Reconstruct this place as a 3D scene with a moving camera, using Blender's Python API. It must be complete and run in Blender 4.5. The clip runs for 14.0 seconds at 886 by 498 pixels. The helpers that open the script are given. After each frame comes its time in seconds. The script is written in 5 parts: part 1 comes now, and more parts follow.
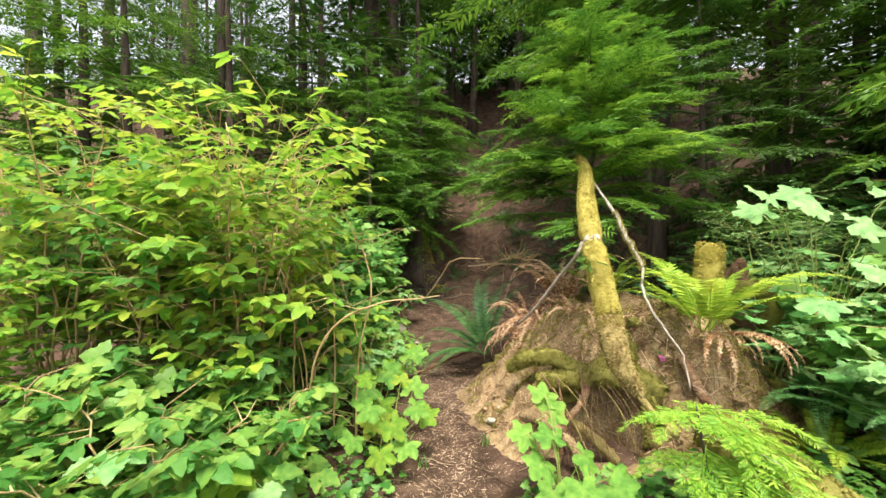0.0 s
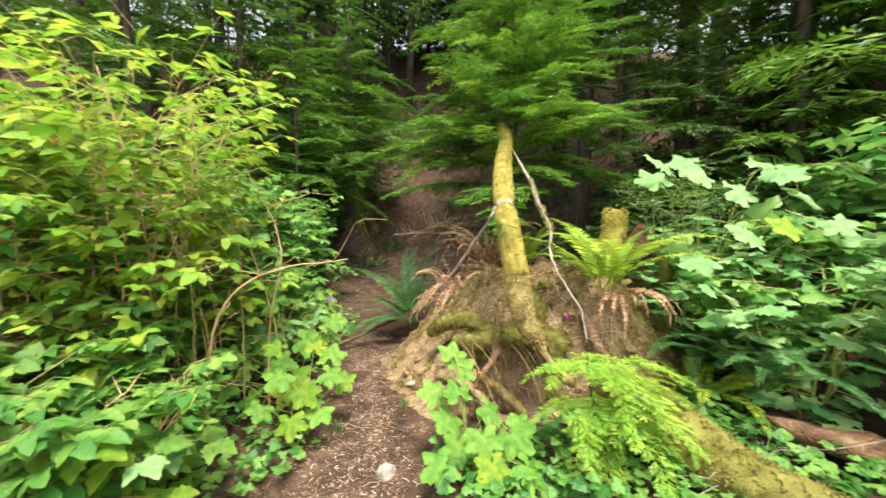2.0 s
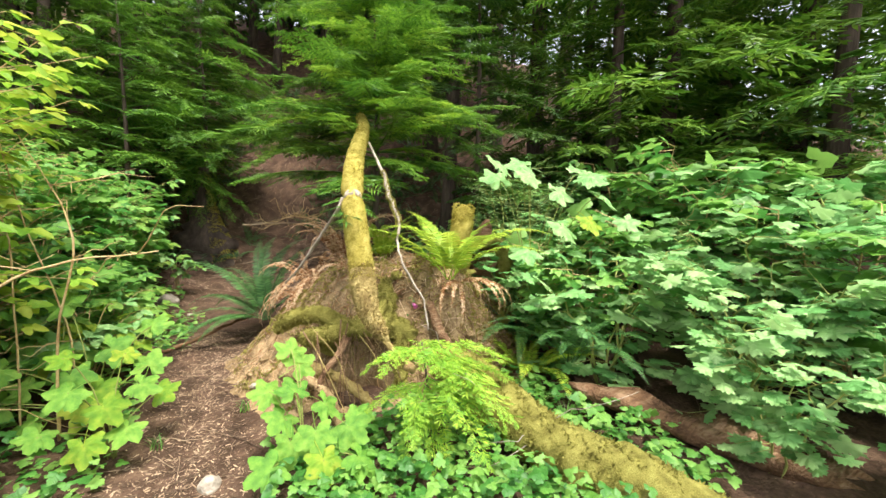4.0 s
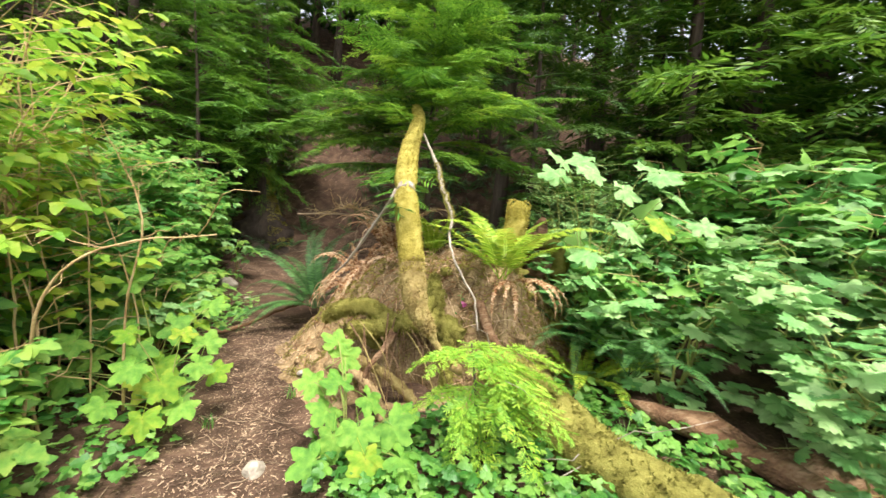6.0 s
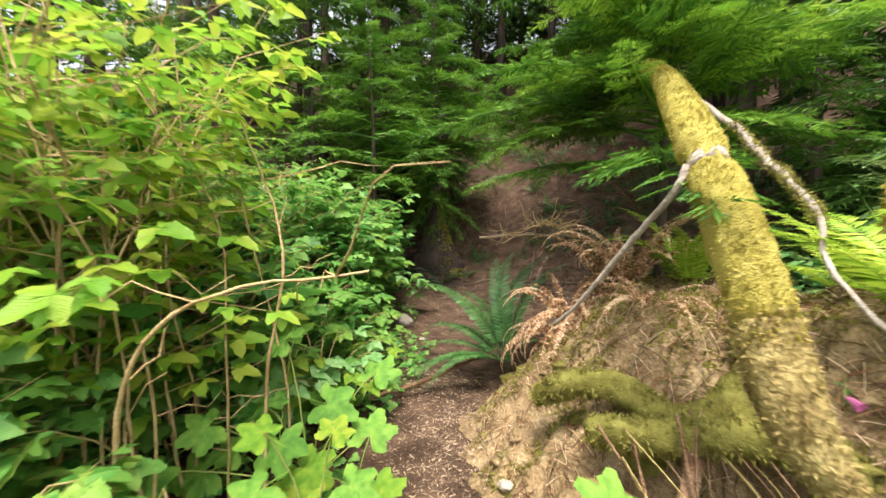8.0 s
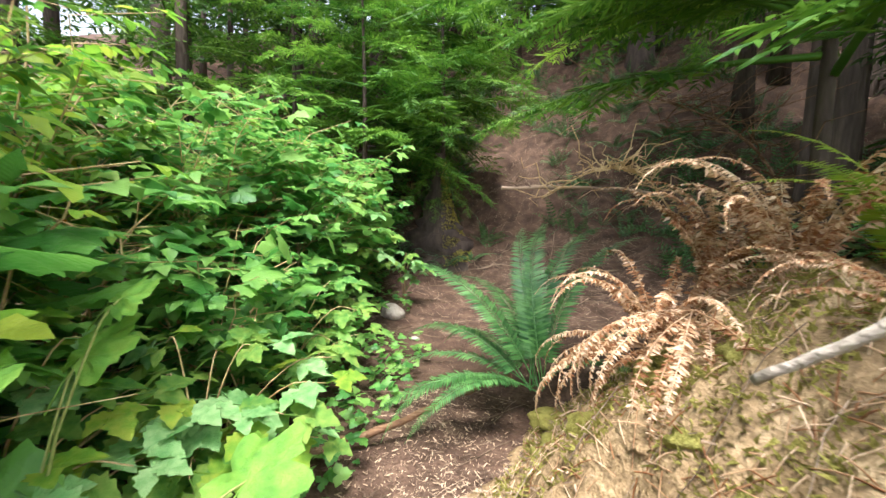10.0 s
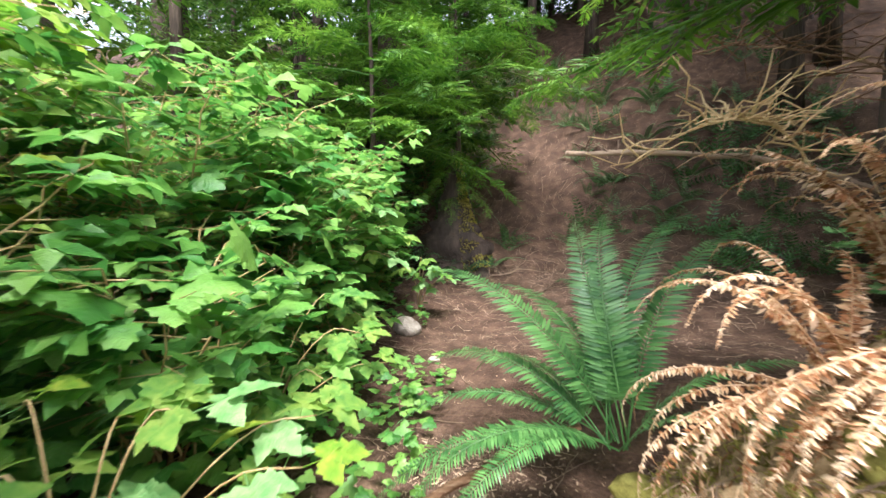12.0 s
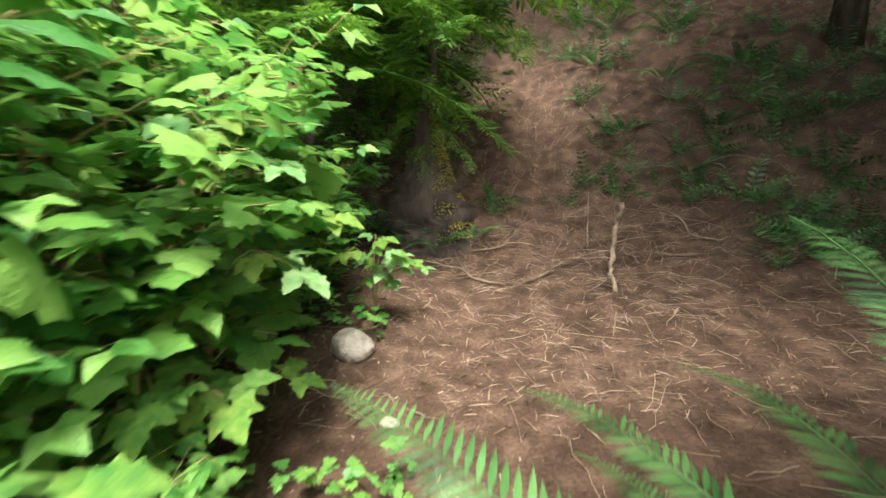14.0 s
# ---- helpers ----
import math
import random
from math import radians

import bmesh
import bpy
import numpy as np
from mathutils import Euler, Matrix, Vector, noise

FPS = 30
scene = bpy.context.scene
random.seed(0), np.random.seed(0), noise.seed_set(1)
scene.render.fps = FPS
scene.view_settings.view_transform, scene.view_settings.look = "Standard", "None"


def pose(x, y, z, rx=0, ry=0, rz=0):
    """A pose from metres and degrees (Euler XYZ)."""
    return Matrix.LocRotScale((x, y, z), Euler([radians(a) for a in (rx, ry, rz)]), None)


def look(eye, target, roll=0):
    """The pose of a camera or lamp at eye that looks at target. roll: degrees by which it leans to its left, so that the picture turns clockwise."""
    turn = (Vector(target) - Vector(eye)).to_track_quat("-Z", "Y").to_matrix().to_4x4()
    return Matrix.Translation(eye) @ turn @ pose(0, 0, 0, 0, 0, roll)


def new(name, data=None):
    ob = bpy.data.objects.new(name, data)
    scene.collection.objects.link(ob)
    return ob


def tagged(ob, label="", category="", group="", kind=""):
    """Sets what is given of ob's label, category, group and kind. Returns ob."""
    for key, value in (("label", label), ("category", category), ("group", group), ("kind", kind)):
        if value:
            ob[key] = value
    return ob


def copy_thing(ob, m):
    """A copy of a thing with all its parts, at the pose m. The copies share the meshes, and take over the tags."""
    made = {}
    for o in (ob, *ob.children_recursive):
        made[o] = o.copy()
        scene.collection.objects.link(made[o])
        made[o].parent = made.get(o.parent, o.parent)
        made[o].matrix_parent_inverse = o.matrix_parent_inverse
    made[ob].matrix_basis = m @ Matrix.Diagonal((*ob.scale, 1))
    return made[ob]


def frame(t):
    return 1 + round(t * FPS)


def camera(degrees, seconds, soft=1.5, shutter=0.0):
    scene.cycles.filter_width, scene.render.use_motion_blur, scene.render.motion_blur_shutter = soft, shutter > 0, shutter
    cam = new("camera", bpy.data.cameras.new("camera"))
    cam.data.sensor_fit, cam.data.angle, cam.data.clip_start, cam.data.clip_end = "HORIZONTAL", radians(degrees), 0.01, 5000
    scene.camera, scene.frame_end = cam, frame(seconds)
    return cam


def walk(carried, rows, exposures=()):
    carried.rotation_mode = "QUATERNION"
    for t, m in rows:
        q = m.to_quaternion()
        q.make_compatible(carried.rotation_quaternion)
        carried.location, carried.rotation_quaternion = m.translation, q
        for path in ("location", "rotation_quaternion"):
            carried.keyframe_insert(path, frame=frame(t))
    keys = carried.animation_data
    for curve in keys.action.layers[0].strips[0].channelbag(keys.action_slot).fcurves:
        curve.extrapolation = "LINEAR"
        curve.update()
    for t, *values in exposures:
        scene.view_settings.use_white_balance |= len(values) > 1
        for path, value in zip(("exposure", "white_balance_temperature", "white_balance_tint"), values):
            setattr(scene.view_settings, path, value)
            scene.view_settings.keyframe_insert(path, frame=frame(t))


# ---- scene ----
cam = camera(96.8, 14.0, soft=1.5, shutter=0.4)
METRES, EYE, TILT, LEAN, TURN = 5.6, 1.57, 0.0, 0.0, 0.0
ROWS = [
    (0.0, 0.0, 0.0, 0.0, 0.0, 0.0, -0.0),
    (0.5, 0.0014, -0.001, 0.0017, 0.15, 0.36, 1.16),
    (1.0, 0.0082, -0.0009, -0.003, -1.69, -1.1, 1.16),
    (1.5, 0.0144, 0.0028, -0.011, -3.12, -3.58, 0.1),
    (2.0, 0.037, 0.0027, -0.0136, -8.31, -3.71, 0.08),
    (2.5, 0.0536, 0.0021, -0.0176, -13.72, -5.14, -0.03),
    (3.0, 0.0688, -0.0037, -0.0176, -21.28, -5.32, -1.63),
    (3.5, 0.0788, -0.0114, -0.0144, -25.42, -4.47, -1.27),
    (6.0, 0.0812, 0.0141, -0.0182, -18.42, -5.23, -3.5),
    (6.5, 0.0725, 0.059, -0.021, -11.84, -4.18, -5.46),
    (7.0, 0.0652, 0.1285, -0.0169, -5.64, -2.76, -3.77),
    (7.5, 0.0485, 0.1825, -0.0249, 2.35, -1.7, -1.43),
    (8.0, 0.0472, 0.2521, -0.0352, 4.54, -1.87, 0.44),
    (10.5, 0.0276, 0.5214, -0.0809, 5.22, -4.13, -1.42),
    (11.0, 0.0186, 0.5418, -0.0906, 3.25, -4.22, -1.9),
    (11.5, 0.0165, 0.5603, -0.0937, 6.71, -2.74, -0.34),
    (12.0, 0.009, 0.6027, -0.0851, 7.1, -2.83, 0.21),
    (12.5, 0.003, 0.6706, -0.0976, 6.21, -3.6, 0.11),
    (13.0, -0.0047, 0.7241, -0.09, 8.09, -5.79, 0.38),
    (13.5, -0.0127, 0.7898, -0.0875, 8.1, -7.77, -0.12),
    (14.0, -0.0166, 0.8705, -0.0659, 3.06, -10.0, -0.91),
]
walk(cam, [(t, pose(0, 0, EYE, TILT, LEAN, TURN) @ pose(METRES * x, METRES * y, METRES * z, 90 + pitch, roll, yaw)) for t, x, y, z, yaw, pitch, roll in ROWS],
     exposures=[(0.0, 1.45, 6500, 12), (3.5, 1.55, 6450, 12), (8.0, 1.55, 6450, 13), (10.3, 2.05, 5850, 16), (12.0, 2.1, 5850, 18), (13.0, 1.85, 5800, 14), (14.0, 2.05, 6200, 12)])

# ---- world, sun ----
world = bpy.data.worlds.new("world")
scene.world = world
world.use_nodes = True
SUN_EL, SUN_AZ = 69.0, 176.0
wn = world.node_tree.nodes
sky = wn.new("ShaderNodeTexSky")
sky.sky_type = 'NISHITA'
sky.sun_disc = False
sky.sun_elevation = radians(SUN_EL)
sky.sun_rotation = radians(SUN_AZ)
sky.air_density, sky.dust_density, sky.ozone_density = 1.0, 4.0, 1.0
grey = wn.new("ShaderNodeHueSaturation")
grey.inputs["Saturation"].default_value = 0.25
world.node_tree.links.new(sky.outputs[0], grey.inputs["Color"])
world.node_tree.links.new(grey.outputs[0], wn["Background"].inputs[0])
wn["Background"].inputs[1].default_value = 0.15
sun = new("sun", bpy.data.lights.new("sun", "SUN"))
sun.data.energy, sun.data.angle, sun.data.color = 2.5, radians(18), (1.0, 0.95, 0.84)
sun.matrix_world = look((6 * math.sin(radians(SUN_AZ)), 6 * math.cos(radians(SUN_AZ)), 6 * math.tan(radians(SUN_EL)) + 1), (0, 0, 1))

# ---- materials ----


def material(name, c1, c2, c3=None, scale=8.0, rough=0.8, bump=0.3, bscale=60.0, trans=0.0, vary=0.0, gloss=0.35, stretch=(1, 1, 1), veins=0.0):
    """Two-scale noise colour with relief; trans lets light through leaves; vary spreads the tint from piece to piece."""
    m = bpy.data.materials.new(name)
    m.use_nodes = True
    nt = m.node_tree
    n, link = nt.nodes, nt.links.new
    b = n["Principled BSDF"]
    co = n.new("ShaderNodeTexCoord")
    mp = n.new("ShaderNodeMapping")
    mp.inputs["Scale"].default_value = stretch
    link(co.outputs["Object"], mp.inputs["Vector"])
    big = n.new("ShaderNodeTexNoise")
    big.inputs["Scale"].default_value, big.inputs["Detail"].default_value = scale, 6
    fine = n.new("ShaderNodeTexNoise")
    fine.inputs["Scale"].default_value, fine.inputs["Detail"].default_value = bscale, 4
    link(mp.outputs[0], big.inputs["Vector"])
    link(mp.outputs[0], fine.inputs["Vector"])
    ramp = n.new("ShaderNodeValToRGB")
    e = ramp.color_ramp.elements
    e[0].position, e[1].position = 0.32, 0.68
    e[0].color, e[1].color = (*c1, 1), (*c2, 1)
    if c3:
        x = e.new(0.5)
        x.color = (*c3, 1)
    if vary:
        geo = n.new("ShaderNodeNewGeometry")
        info = n.new("ShaderNodeObjectInfo")
        a1 = n.new("ShaderNodeMath")
        a1.operation = 'MULTIPLY_ADD'
        link(geo.outputs["Random Per Island"], a1.inputs[0])
        a1.inputs[1].default_value, a1.inputs[2].default_value = vary * 0.7, -0.5 * vary
        a2 = n.new("ShaderNodeMath")
        a2.operation = 'MULTIPLY_ADD'
        link(info.outputs["Random"], a2.inputs[0])
        a2.inputs[1].default_value = vary * 0.3
        link(a1.outputs[0], a2.inputs[2])
        a3 = n.new("ShaderNodeMath")
        a3.operation = 'ADD'
        link(big.outputs["Fac"], a3.inputs[0])
        link(a2.outputs[0], a3.inputs[1])
        link(a3.outputs[0], ramp.inputs[0])
    else:
        a3 = n.new("ShaderNodeMix")
        a3.inputs[0].default_value = 0.35
        link(big.outputs["Fac"], a3.inputs[2])
        link(fine.outputs["Fac"], a3.inputs[3])
        link(a3.outputs[0], ramp.inputs[0])
    link(ramp.outputs[0], b.inputs["Base Color"])
    b.inputs["Roughness"].default_value = rough
    b.inputs["Specular IOR Level"].default_value = gloss
    bp = n.new("ShaderNodeBump")
    bp.inputs["Strength"].default_value, bp.inputs["Distance"].default_value = bump, 0.02
    if veins:
        sep = n.new("ShaderNodeSeparateXYZ")
        link(co.outputs["UV"], sep.inputs[0])
        ab = n.new("ShaderNodeMath")
        ab.operation = 'ABSOLUTE'
        link(sep.outputs[0], ab.inputs[0])
        sl = n.new("ShaderNodeMath")
        sl.operation = 'MULTIPLY_ADD'
        link(ab.outputs[0], sl.inputs[0])
        sl.inputs[1].default_value = -0.9
        link(sep.outputs[1], sl.inputs[2])
        fr = n.new("ShaderNodeMath")
        fr.operation = 'MULTIPLY'
        link(sl.outputs[0], fr.inputs[0])
        fr.inputs[1].default_value = veins
        sn = n.new("ShaderNodeMath")
        sn.operation = 'SINE'
        link(fr.outputs[0], sn.inputs[0])
        ad = n.new("ShaderNodeMath")
        ad.operation = 'MULTIPLY_ADD'
        link(sn.outputs[0], ad.inputs[0])
        ad.inputs[1].default_value = 0.07
        link(fine.outputs["Fac"], ad.inputs[2])
        link(ad.outputs[0], bp.inputs["Height"])
        bp.inputs["Strength"].default_value, bp.inputs["Distance"].default_value = 0.6, 0.012
    else:
        link(fine.outputs["Fac"], bp.inputs["Height"])
    link(bp.outputs[0], b.inputs["Normal"])
    if trans:
        tr = n.new("ShaderNodeBsdfTranslucent")
        link(ramp.outputs[0], tr.inputs["Color"])
        mx = n.new("ShaderNodeMixShader")
        mx.inputs[0].default_value = trans
        link(b.outputs[0], mx.inputs[1])
        link(tr.outputs[0], mx.inputs[2])
        link(mx.outputs[0], n["Material Output"].inputs["Surface"])
    return m


SOIL = material("soil", (0.032, 0.020, 0.012), (0.155, 0.098, 0.064), (0.078, 0.047, 0.031), scale=5.0, bump=1.0, bscale=45, gloss=0.1)
MOUND = material("mound_soil", (0.09, 0.058, 0.026), (0.46, 0.34, 0.19), (0.27, 0.185, 0.095), scale=7, bump=1.0, bscale=55, gloss=0.1)
MOSS = material("moss", (0.38, 0.32, 0.06), (0.74, 0.65, 0.2), (0.57, 0.48, 0.11), scale=18, bump=1.0, bscale=160, gloss=0.1, rough=0.95, trans=0.3)
MOSSG = material("green_moss", (0.15, 0.135, 0.03), (0.48, 0.44, 0.12), (0.31, 0.285, 0.07), scale=14, bump=1.0, bscale=150, gloss=0.1, rough=0.95, trans=0.3)
BARK = material("bark", (0.03, 0.022, 0.016), (0.13, 0.095, 0.07), (0.07, 0.052, 0.04), scale=7, bump=1.0, bscale=30, stretch=(1, 1, 0.18), gloss=0.15)
BARKP = material("pale_bark", (0.22, 0.18, 0.14), (0.46, 0.40, 0.33), (0.33, 0.28, 0.22), scale=14, bump=0.6, bscale=60, gloss=0.2)
CANE = material("cane", (0.26, 0.15, 0.06), (0.58, 0.44, 0.24), (0.44, 0.31, 0.14), scale=10, bump=0.4, bscale=90, gloss=0.3, rough=0.6)
ROT = material("rotten_wood", (0.07, 0.035, 0.02), (0.30, 0.20, 0.12), (0.17, 0.095, 0.05), scale=6, bump=1.0, bscale=40, stretch=(0.3, 2, 2), gloss=0.15)
DEAD = material("dead_frond", (0.26, 0.11, 0.04), (0.74, 0.55, 0.36), (0.54, 0.34, 0.18), scale=9, bump=0.4, bscale=80, trans=0.3, vary=0.7, rough=0.8)
STONE = material("stone", (0.24, 0.20, 0.155), (0.48, 0.43, 0.35), (0.36, 0.315, 0.25), scale=12, bump=0.6, bscale=70)
CHIP = material("wood_chip", (0.08, 0.05, 0.03), (0.40, 0.29, 0.19), (0.22, 0.15, 0.095), scale=5, bump=0.4, bscale=90, vary=0.8)
LEAF_Y = material("yellow_green_leaf", (0.15, 0.34, 0.03), (0.42, 0.50, 0.06), (0.25, 0.43, 0.04), scale=4, rough=0.42, bump=0.35, bscale=55, trans=0.5, vary=0.6, veins=58.0)
LEAF_G = material("green_leaf", (0.06, 0.21, 0.035), (0.24, 0.44, 0.09), (0.14, 0.33, 0.055), scale=4, rough=0.36, bump=0.35, bscale=55, trans=0.46, vary=0.6, gloss=0.5, veins=58.0)
LEAF_M = material("mid_leaf", (0.085, 0.26, 0.045), (0.31, 0.45, 0.085), (0.19, 0.37, 0.06), scale=4, rough=0.4, bump=0.35, bscale=55, trans=0.48, vary=0.7, veins=58.0)
LEAF_B = material("broad_leaf", (0.09, 0.25, 0.032), (0.25, 0.43, 0.065), (0.16, 0.35, 0.045), scale=4, rough=0.45, bump=0.4, bscale=40, trans=0.4, vary=0.6, veins=58.0)
LEAF_P = material("pale_leaf", (0.12, 0.31, 0.085), (0.33, 0.52, 0.20), (0.215, 0.42, 0.135), scale=4, rough=0.45, bump=0.4, bscale=40, trans=0.35, vary=0.6, gloss=0.35, veins=58.0)
FERN_Y = material("fern_light", (0.16, 0.31, 0.02), (0.42, 0.52, 0.06), (0.28, 0.42, 0.035), scale=5, rough=0.45, bump=0.2, bscale=70, trans=0.35, vary=0.5)
FERN_D = material("fern_dark", (0.026, 0.095, 0.022), (0.11, 0.25, 0.066), (0.062, 0.165, 0.04), scale=5, rough=0.36, bump=0.2, bscale=70, trans=0.28, vary=0.5, gloss=0.5)
NEEDLE = material("needles", (0.035, 0.115, 0.012), (0.18, 0.33, 0.035), (0.095, 0.22, 0.02), scale=3, rough=0.5, bump=0.1, trans=0.35, vary=0.5)
NEEDLE_M = material("mid_needles", (0.04, 0.12, 0.012), (0.18, 0.31, 0.035), (0.10, 0.21, 0.02), scale=3, rough=0.5, bump=0.1, trans=0.35, vary=0.5)
BERRY = material("berry", (0.60, 0.16, 0.02), (0.85, 0.33, 0.03), scale=30, rough=0.35, bump=0.1)
NEEDLE_Y = material("new_needles", (0.15, 0.34, 0.03), (0.38, 0.54, 0.06), (0.25, 0.44, 0.04), scale=5, rough=0.5, bump=0.1, trans=0.38, vary=0.5)
# darkest needle tone: far conifers, and the shade painted into NEAR_D
NEEDLE_D = material("dark_needles", (0.02, 0.07, 0.010), (0.10, 0.20, 0.025), (0.055, 0.13, 0.016), scale=3, rough=0.55, bump=0.1, trans=0.25, vary=0.5)
BARKM = material("mossy_bark", (0.22, 0.15, 0.06), (0.56, 0.45, 0.19), (0.39, 0.30, 0.115), scale=9, bump=1.0, bscale=60, gloss=0.1, rough=0.9, trans=0.3)
TWIG = material("dry_twig", (0.06, 0.038, 0.022), (0.30, 0.22, 0.145), (0.16, 0.11, 0.07), scale=5, bump=0.4, bscale=90, vary=0.8)
STEMG = material("green_stem", (0.16, 0.20, 0.04), (0.33, 0.34, 0.10), scale=8, rough=0.6, bump=0.2)

# ---- mesh helpers ----


class Geo:
    """Gathers triangles and quads."""

    def __init__(self):
        self.v, self.f3, self.f4, self.uv, self.n = [], [], [], [], 0

    def add(self, v, f3=(), f4=(), uv=None):
        v = np.asarray(v, float).reshape(-1, 3)
        if len(f3):
            self.f3.append(np.asarray(f3, int) + self.n)
        if len(f4):
            self.f4.append(np.asarray(f4, int) + self.n)
        self.v.append(v)
        self.uv.append(v[:, :2] if uv is None else np.asarray(uv))
        self.n += len(v)
        return self

    def stamp(self, tpl, mats, pos):
        """Copies of the template (v, f3, f4) by K 3x3 matrices and places."""
        v, f3, f4 = tpl[:3]
        uv = tpl[3] if len(tpl) > 3 else v[:, :2]
        mats, pos = np.asarray(mats), np.asarray(pos)
        if not len(pos):
            return self
        w = np.einsum("kij,nj->kni", mats, v) + pos[:, None, :]
        off = (np.arange(len(pos)) * len(v))[:, None, None]
        a = (np.asarray(f3, int)[None] + off).reshape(-1, 3) if len(f3) else ()
        b = (np.asarray(f4, int)[None] + off).reshape(-1, 4) if len(f4) else ()
        return self.add(w, a, b, np.tile(uv, (len(pos), 1)))

    def mesh(self, name, mat, smooth=True):
        me = bpy.data.meshes.new(name)
        faces = []
        for f in self.f3 + self.f4:
            faces += f.tolist()
        me.from_pydata(np.concatenate(self.v).tolist(), [], faces)
        if smooth:
            me.polygons.foreach_set("use_smooth", np.ones(len(me.polygons), bool))
        idx = np.empty(len(me.loops), int)
        me.loops.foreach_get("vertex_index", idx)
        me.uv_layers.new(name="UVMap").data.foreach_set("uv", np.concatenate(self.uv)[idx].astype(np.float32).ravel())
        me.materials.append(mat)
        me.update()
        return me

    def tpl(self):
        g3 = np.concatenate(self.f3) if self.f3 else ()
        g4 = np.concatenate(self.f4) if self.f4 else ()
        return np.concatenate(self.v), g3, g4, np.concatenate(self.uv)


def part(name, geo, mat, parent=None, label="", kind="", smooth=True):
    data = geo.mesh(name, mat, smooth) if isinstance(geo, Geo) else geo
    ob = new(name, data)
    ob.parent = parent
    return tagged(ob, label=label, kind=kind)


def thing(name, x, y, z, label, category, group="", kind="", rz=0.0):
    ob = new(name)
    ob.empty_display_size = 0.1
    ob.matrix_basis = pose(x, y, z, 0, 0, rz)
    return tagged(ob, label, category, group, kind)


def unit(a):
    a = np.asarray(a, float)
    return a / np.maximum(np.linalg.norm(a, axis=-1, keepdims=True), 1e-9)


def frames(fwd, up, size):
    """K matrices whose y goes along fwd and whose z leans to up."""
    y = unit(fwd)
    x = unit(np.cross(y, up))
    z = np.cross(x, y)
    return np.stack([x, y, z], axis=2) * np.asarray(size, float).reshape(-1, 1, 1)


def tube(g, pts, radii, sides=7, rough=0.0, rng=None, cap=True):
    """A tapered limb along points."""
    pts = np.asarray(pts, float)
    k = len(pts)
    radii = np.broadcast_to(np.asarray(radii, float), (k,))
    tan = unit(np.gradient(pts, axis=0))
    ref = np.array([0.31, 0.87, 0.38])
    a = unit(np.cross(tan, ref))
    b = np.cross(tan, a)
    th = np.linspace(0, 2 * np.pi, sides, endpoint=False)
    rr = np.repeat(radii[:, None], sides, 1)
    if rough and rng is not None:
        rr = rr * (1 + rough * rng.standard_normal((k, sides)))
    v = pts[:, None, :] + rr[..., None] * (np.cos(th)[None, :, None] * a[:, None] + np.sin(th)[None, :, None] * b[:, None])
    i, j = np.meshgrid(np.arange(k - 1), np.arange(sides), indexing="ij")
    j2 = (j + 1) % sides
    f4 = np.stack([i * sides + j, i * sides + j2, (i + 1) * sides + j2, (i + 1) * sides + j], -1).reshape(-1, 4)
    v = v.reshape(-1, 3)
    if cap:
        n = len(v)
        v = np.concatenate([v, pts[:1], pts[-1:]])
        js = np.arange(sides)
        lo = np.stack([js * 0 + n, (js + 1) % sides, js], -1)
        hi = np.stack([js * 0 + n + 1, (k - 1) * sides + js, (k - 1) * sides + (js + 1) % sides], -1)
        return g.add(v, np.concatenate([lo, hi]), f4)
    return g.add(v, (), f4)


def curve_pts(keys, n=24):
    """A smooth line of n points through the keys."""
    keys = np.asarray(keys, float)
    k = len(keys)
    ext = np.concatenate([2 * keys[:1] - keys[1:2], keys, 2 * keys[-1:] - keys[-2:-1]])
    t = np.linspace(0, k - 1 - 1e-6, n)
    i = t.astype(int)
    u = (t - i)[:, None]
    p0, p1, p2, p3 = ext[i], ext[i + 1], ext[i + 2], ext[i + 3]
    return 0.5 * (2 * p1 + (p2 - p0) * u + (2 * p0 - 5 * p1 + 4 * p2 - p3) * u ** 2 + (3 * p1 - p0 - 3 * p2 + p3) * u ** 3)


# ---- leaf shapes: the stalk end at the origin, the blade along y, unit length ----


def leaflet(width=0.32, n=8, droop=0.12, fold=0.25, teeth=0.18):
    t = np.linspace(0, 1, n + 1)
    w = width * np.sin(np.pi * np.clip(t, 0, 1) ** 0.72) ** 0.85
    w[0], w[-1] = 0.01, 0.0
    w = w * (1 + teeth * np.where(np.arange(n + 1) % 2, 1, -1))
    y = t - 0.03 * (np.arange(n + 1) % 2)
    z = -droop * t ** 2
    mid = np.stack([0 * t, t, z], -1)
    L = np.stack([-w, y, z + fold * w], -1)
    R = np.stack([w, y, z + fold * w], -1)
    i = np.arange(n)
    f4 = np.concatenate([np.stack([i, i + 1, n + 2 + i, n + 1 + i], -1), np.stack([i, 2 * n + 2 + i, 2 * n + 3 + i, i + 1], -1)])
    return np.concatenate([mid, L, R]), (), f4


def trifoliate(rng, stalk=True, **kw):
    g = Geo()
    a = leaflet(**kw)
    for ang, s, off in ((0, 0.62, 0.38), (68, 0.5, 0.3), (-68, 0.5, 0.3)):
        r = radians(ang + rng.uniform(-8, 8))
        f = np.array([[math.sin(r), math.cos(r), rng.uniform(-0.25, 0.05)]])
        g.stamp(a, frames(f, np.array([[rng.uniform(-.2, .2), 0, 1.0]]), [s]), [[0, off, 0]])
    if stalk:
        tube(g, [[0, 0, 0], [0, 0.38, 0]], 0.012, 3, cap=False)
    return g.tpl()


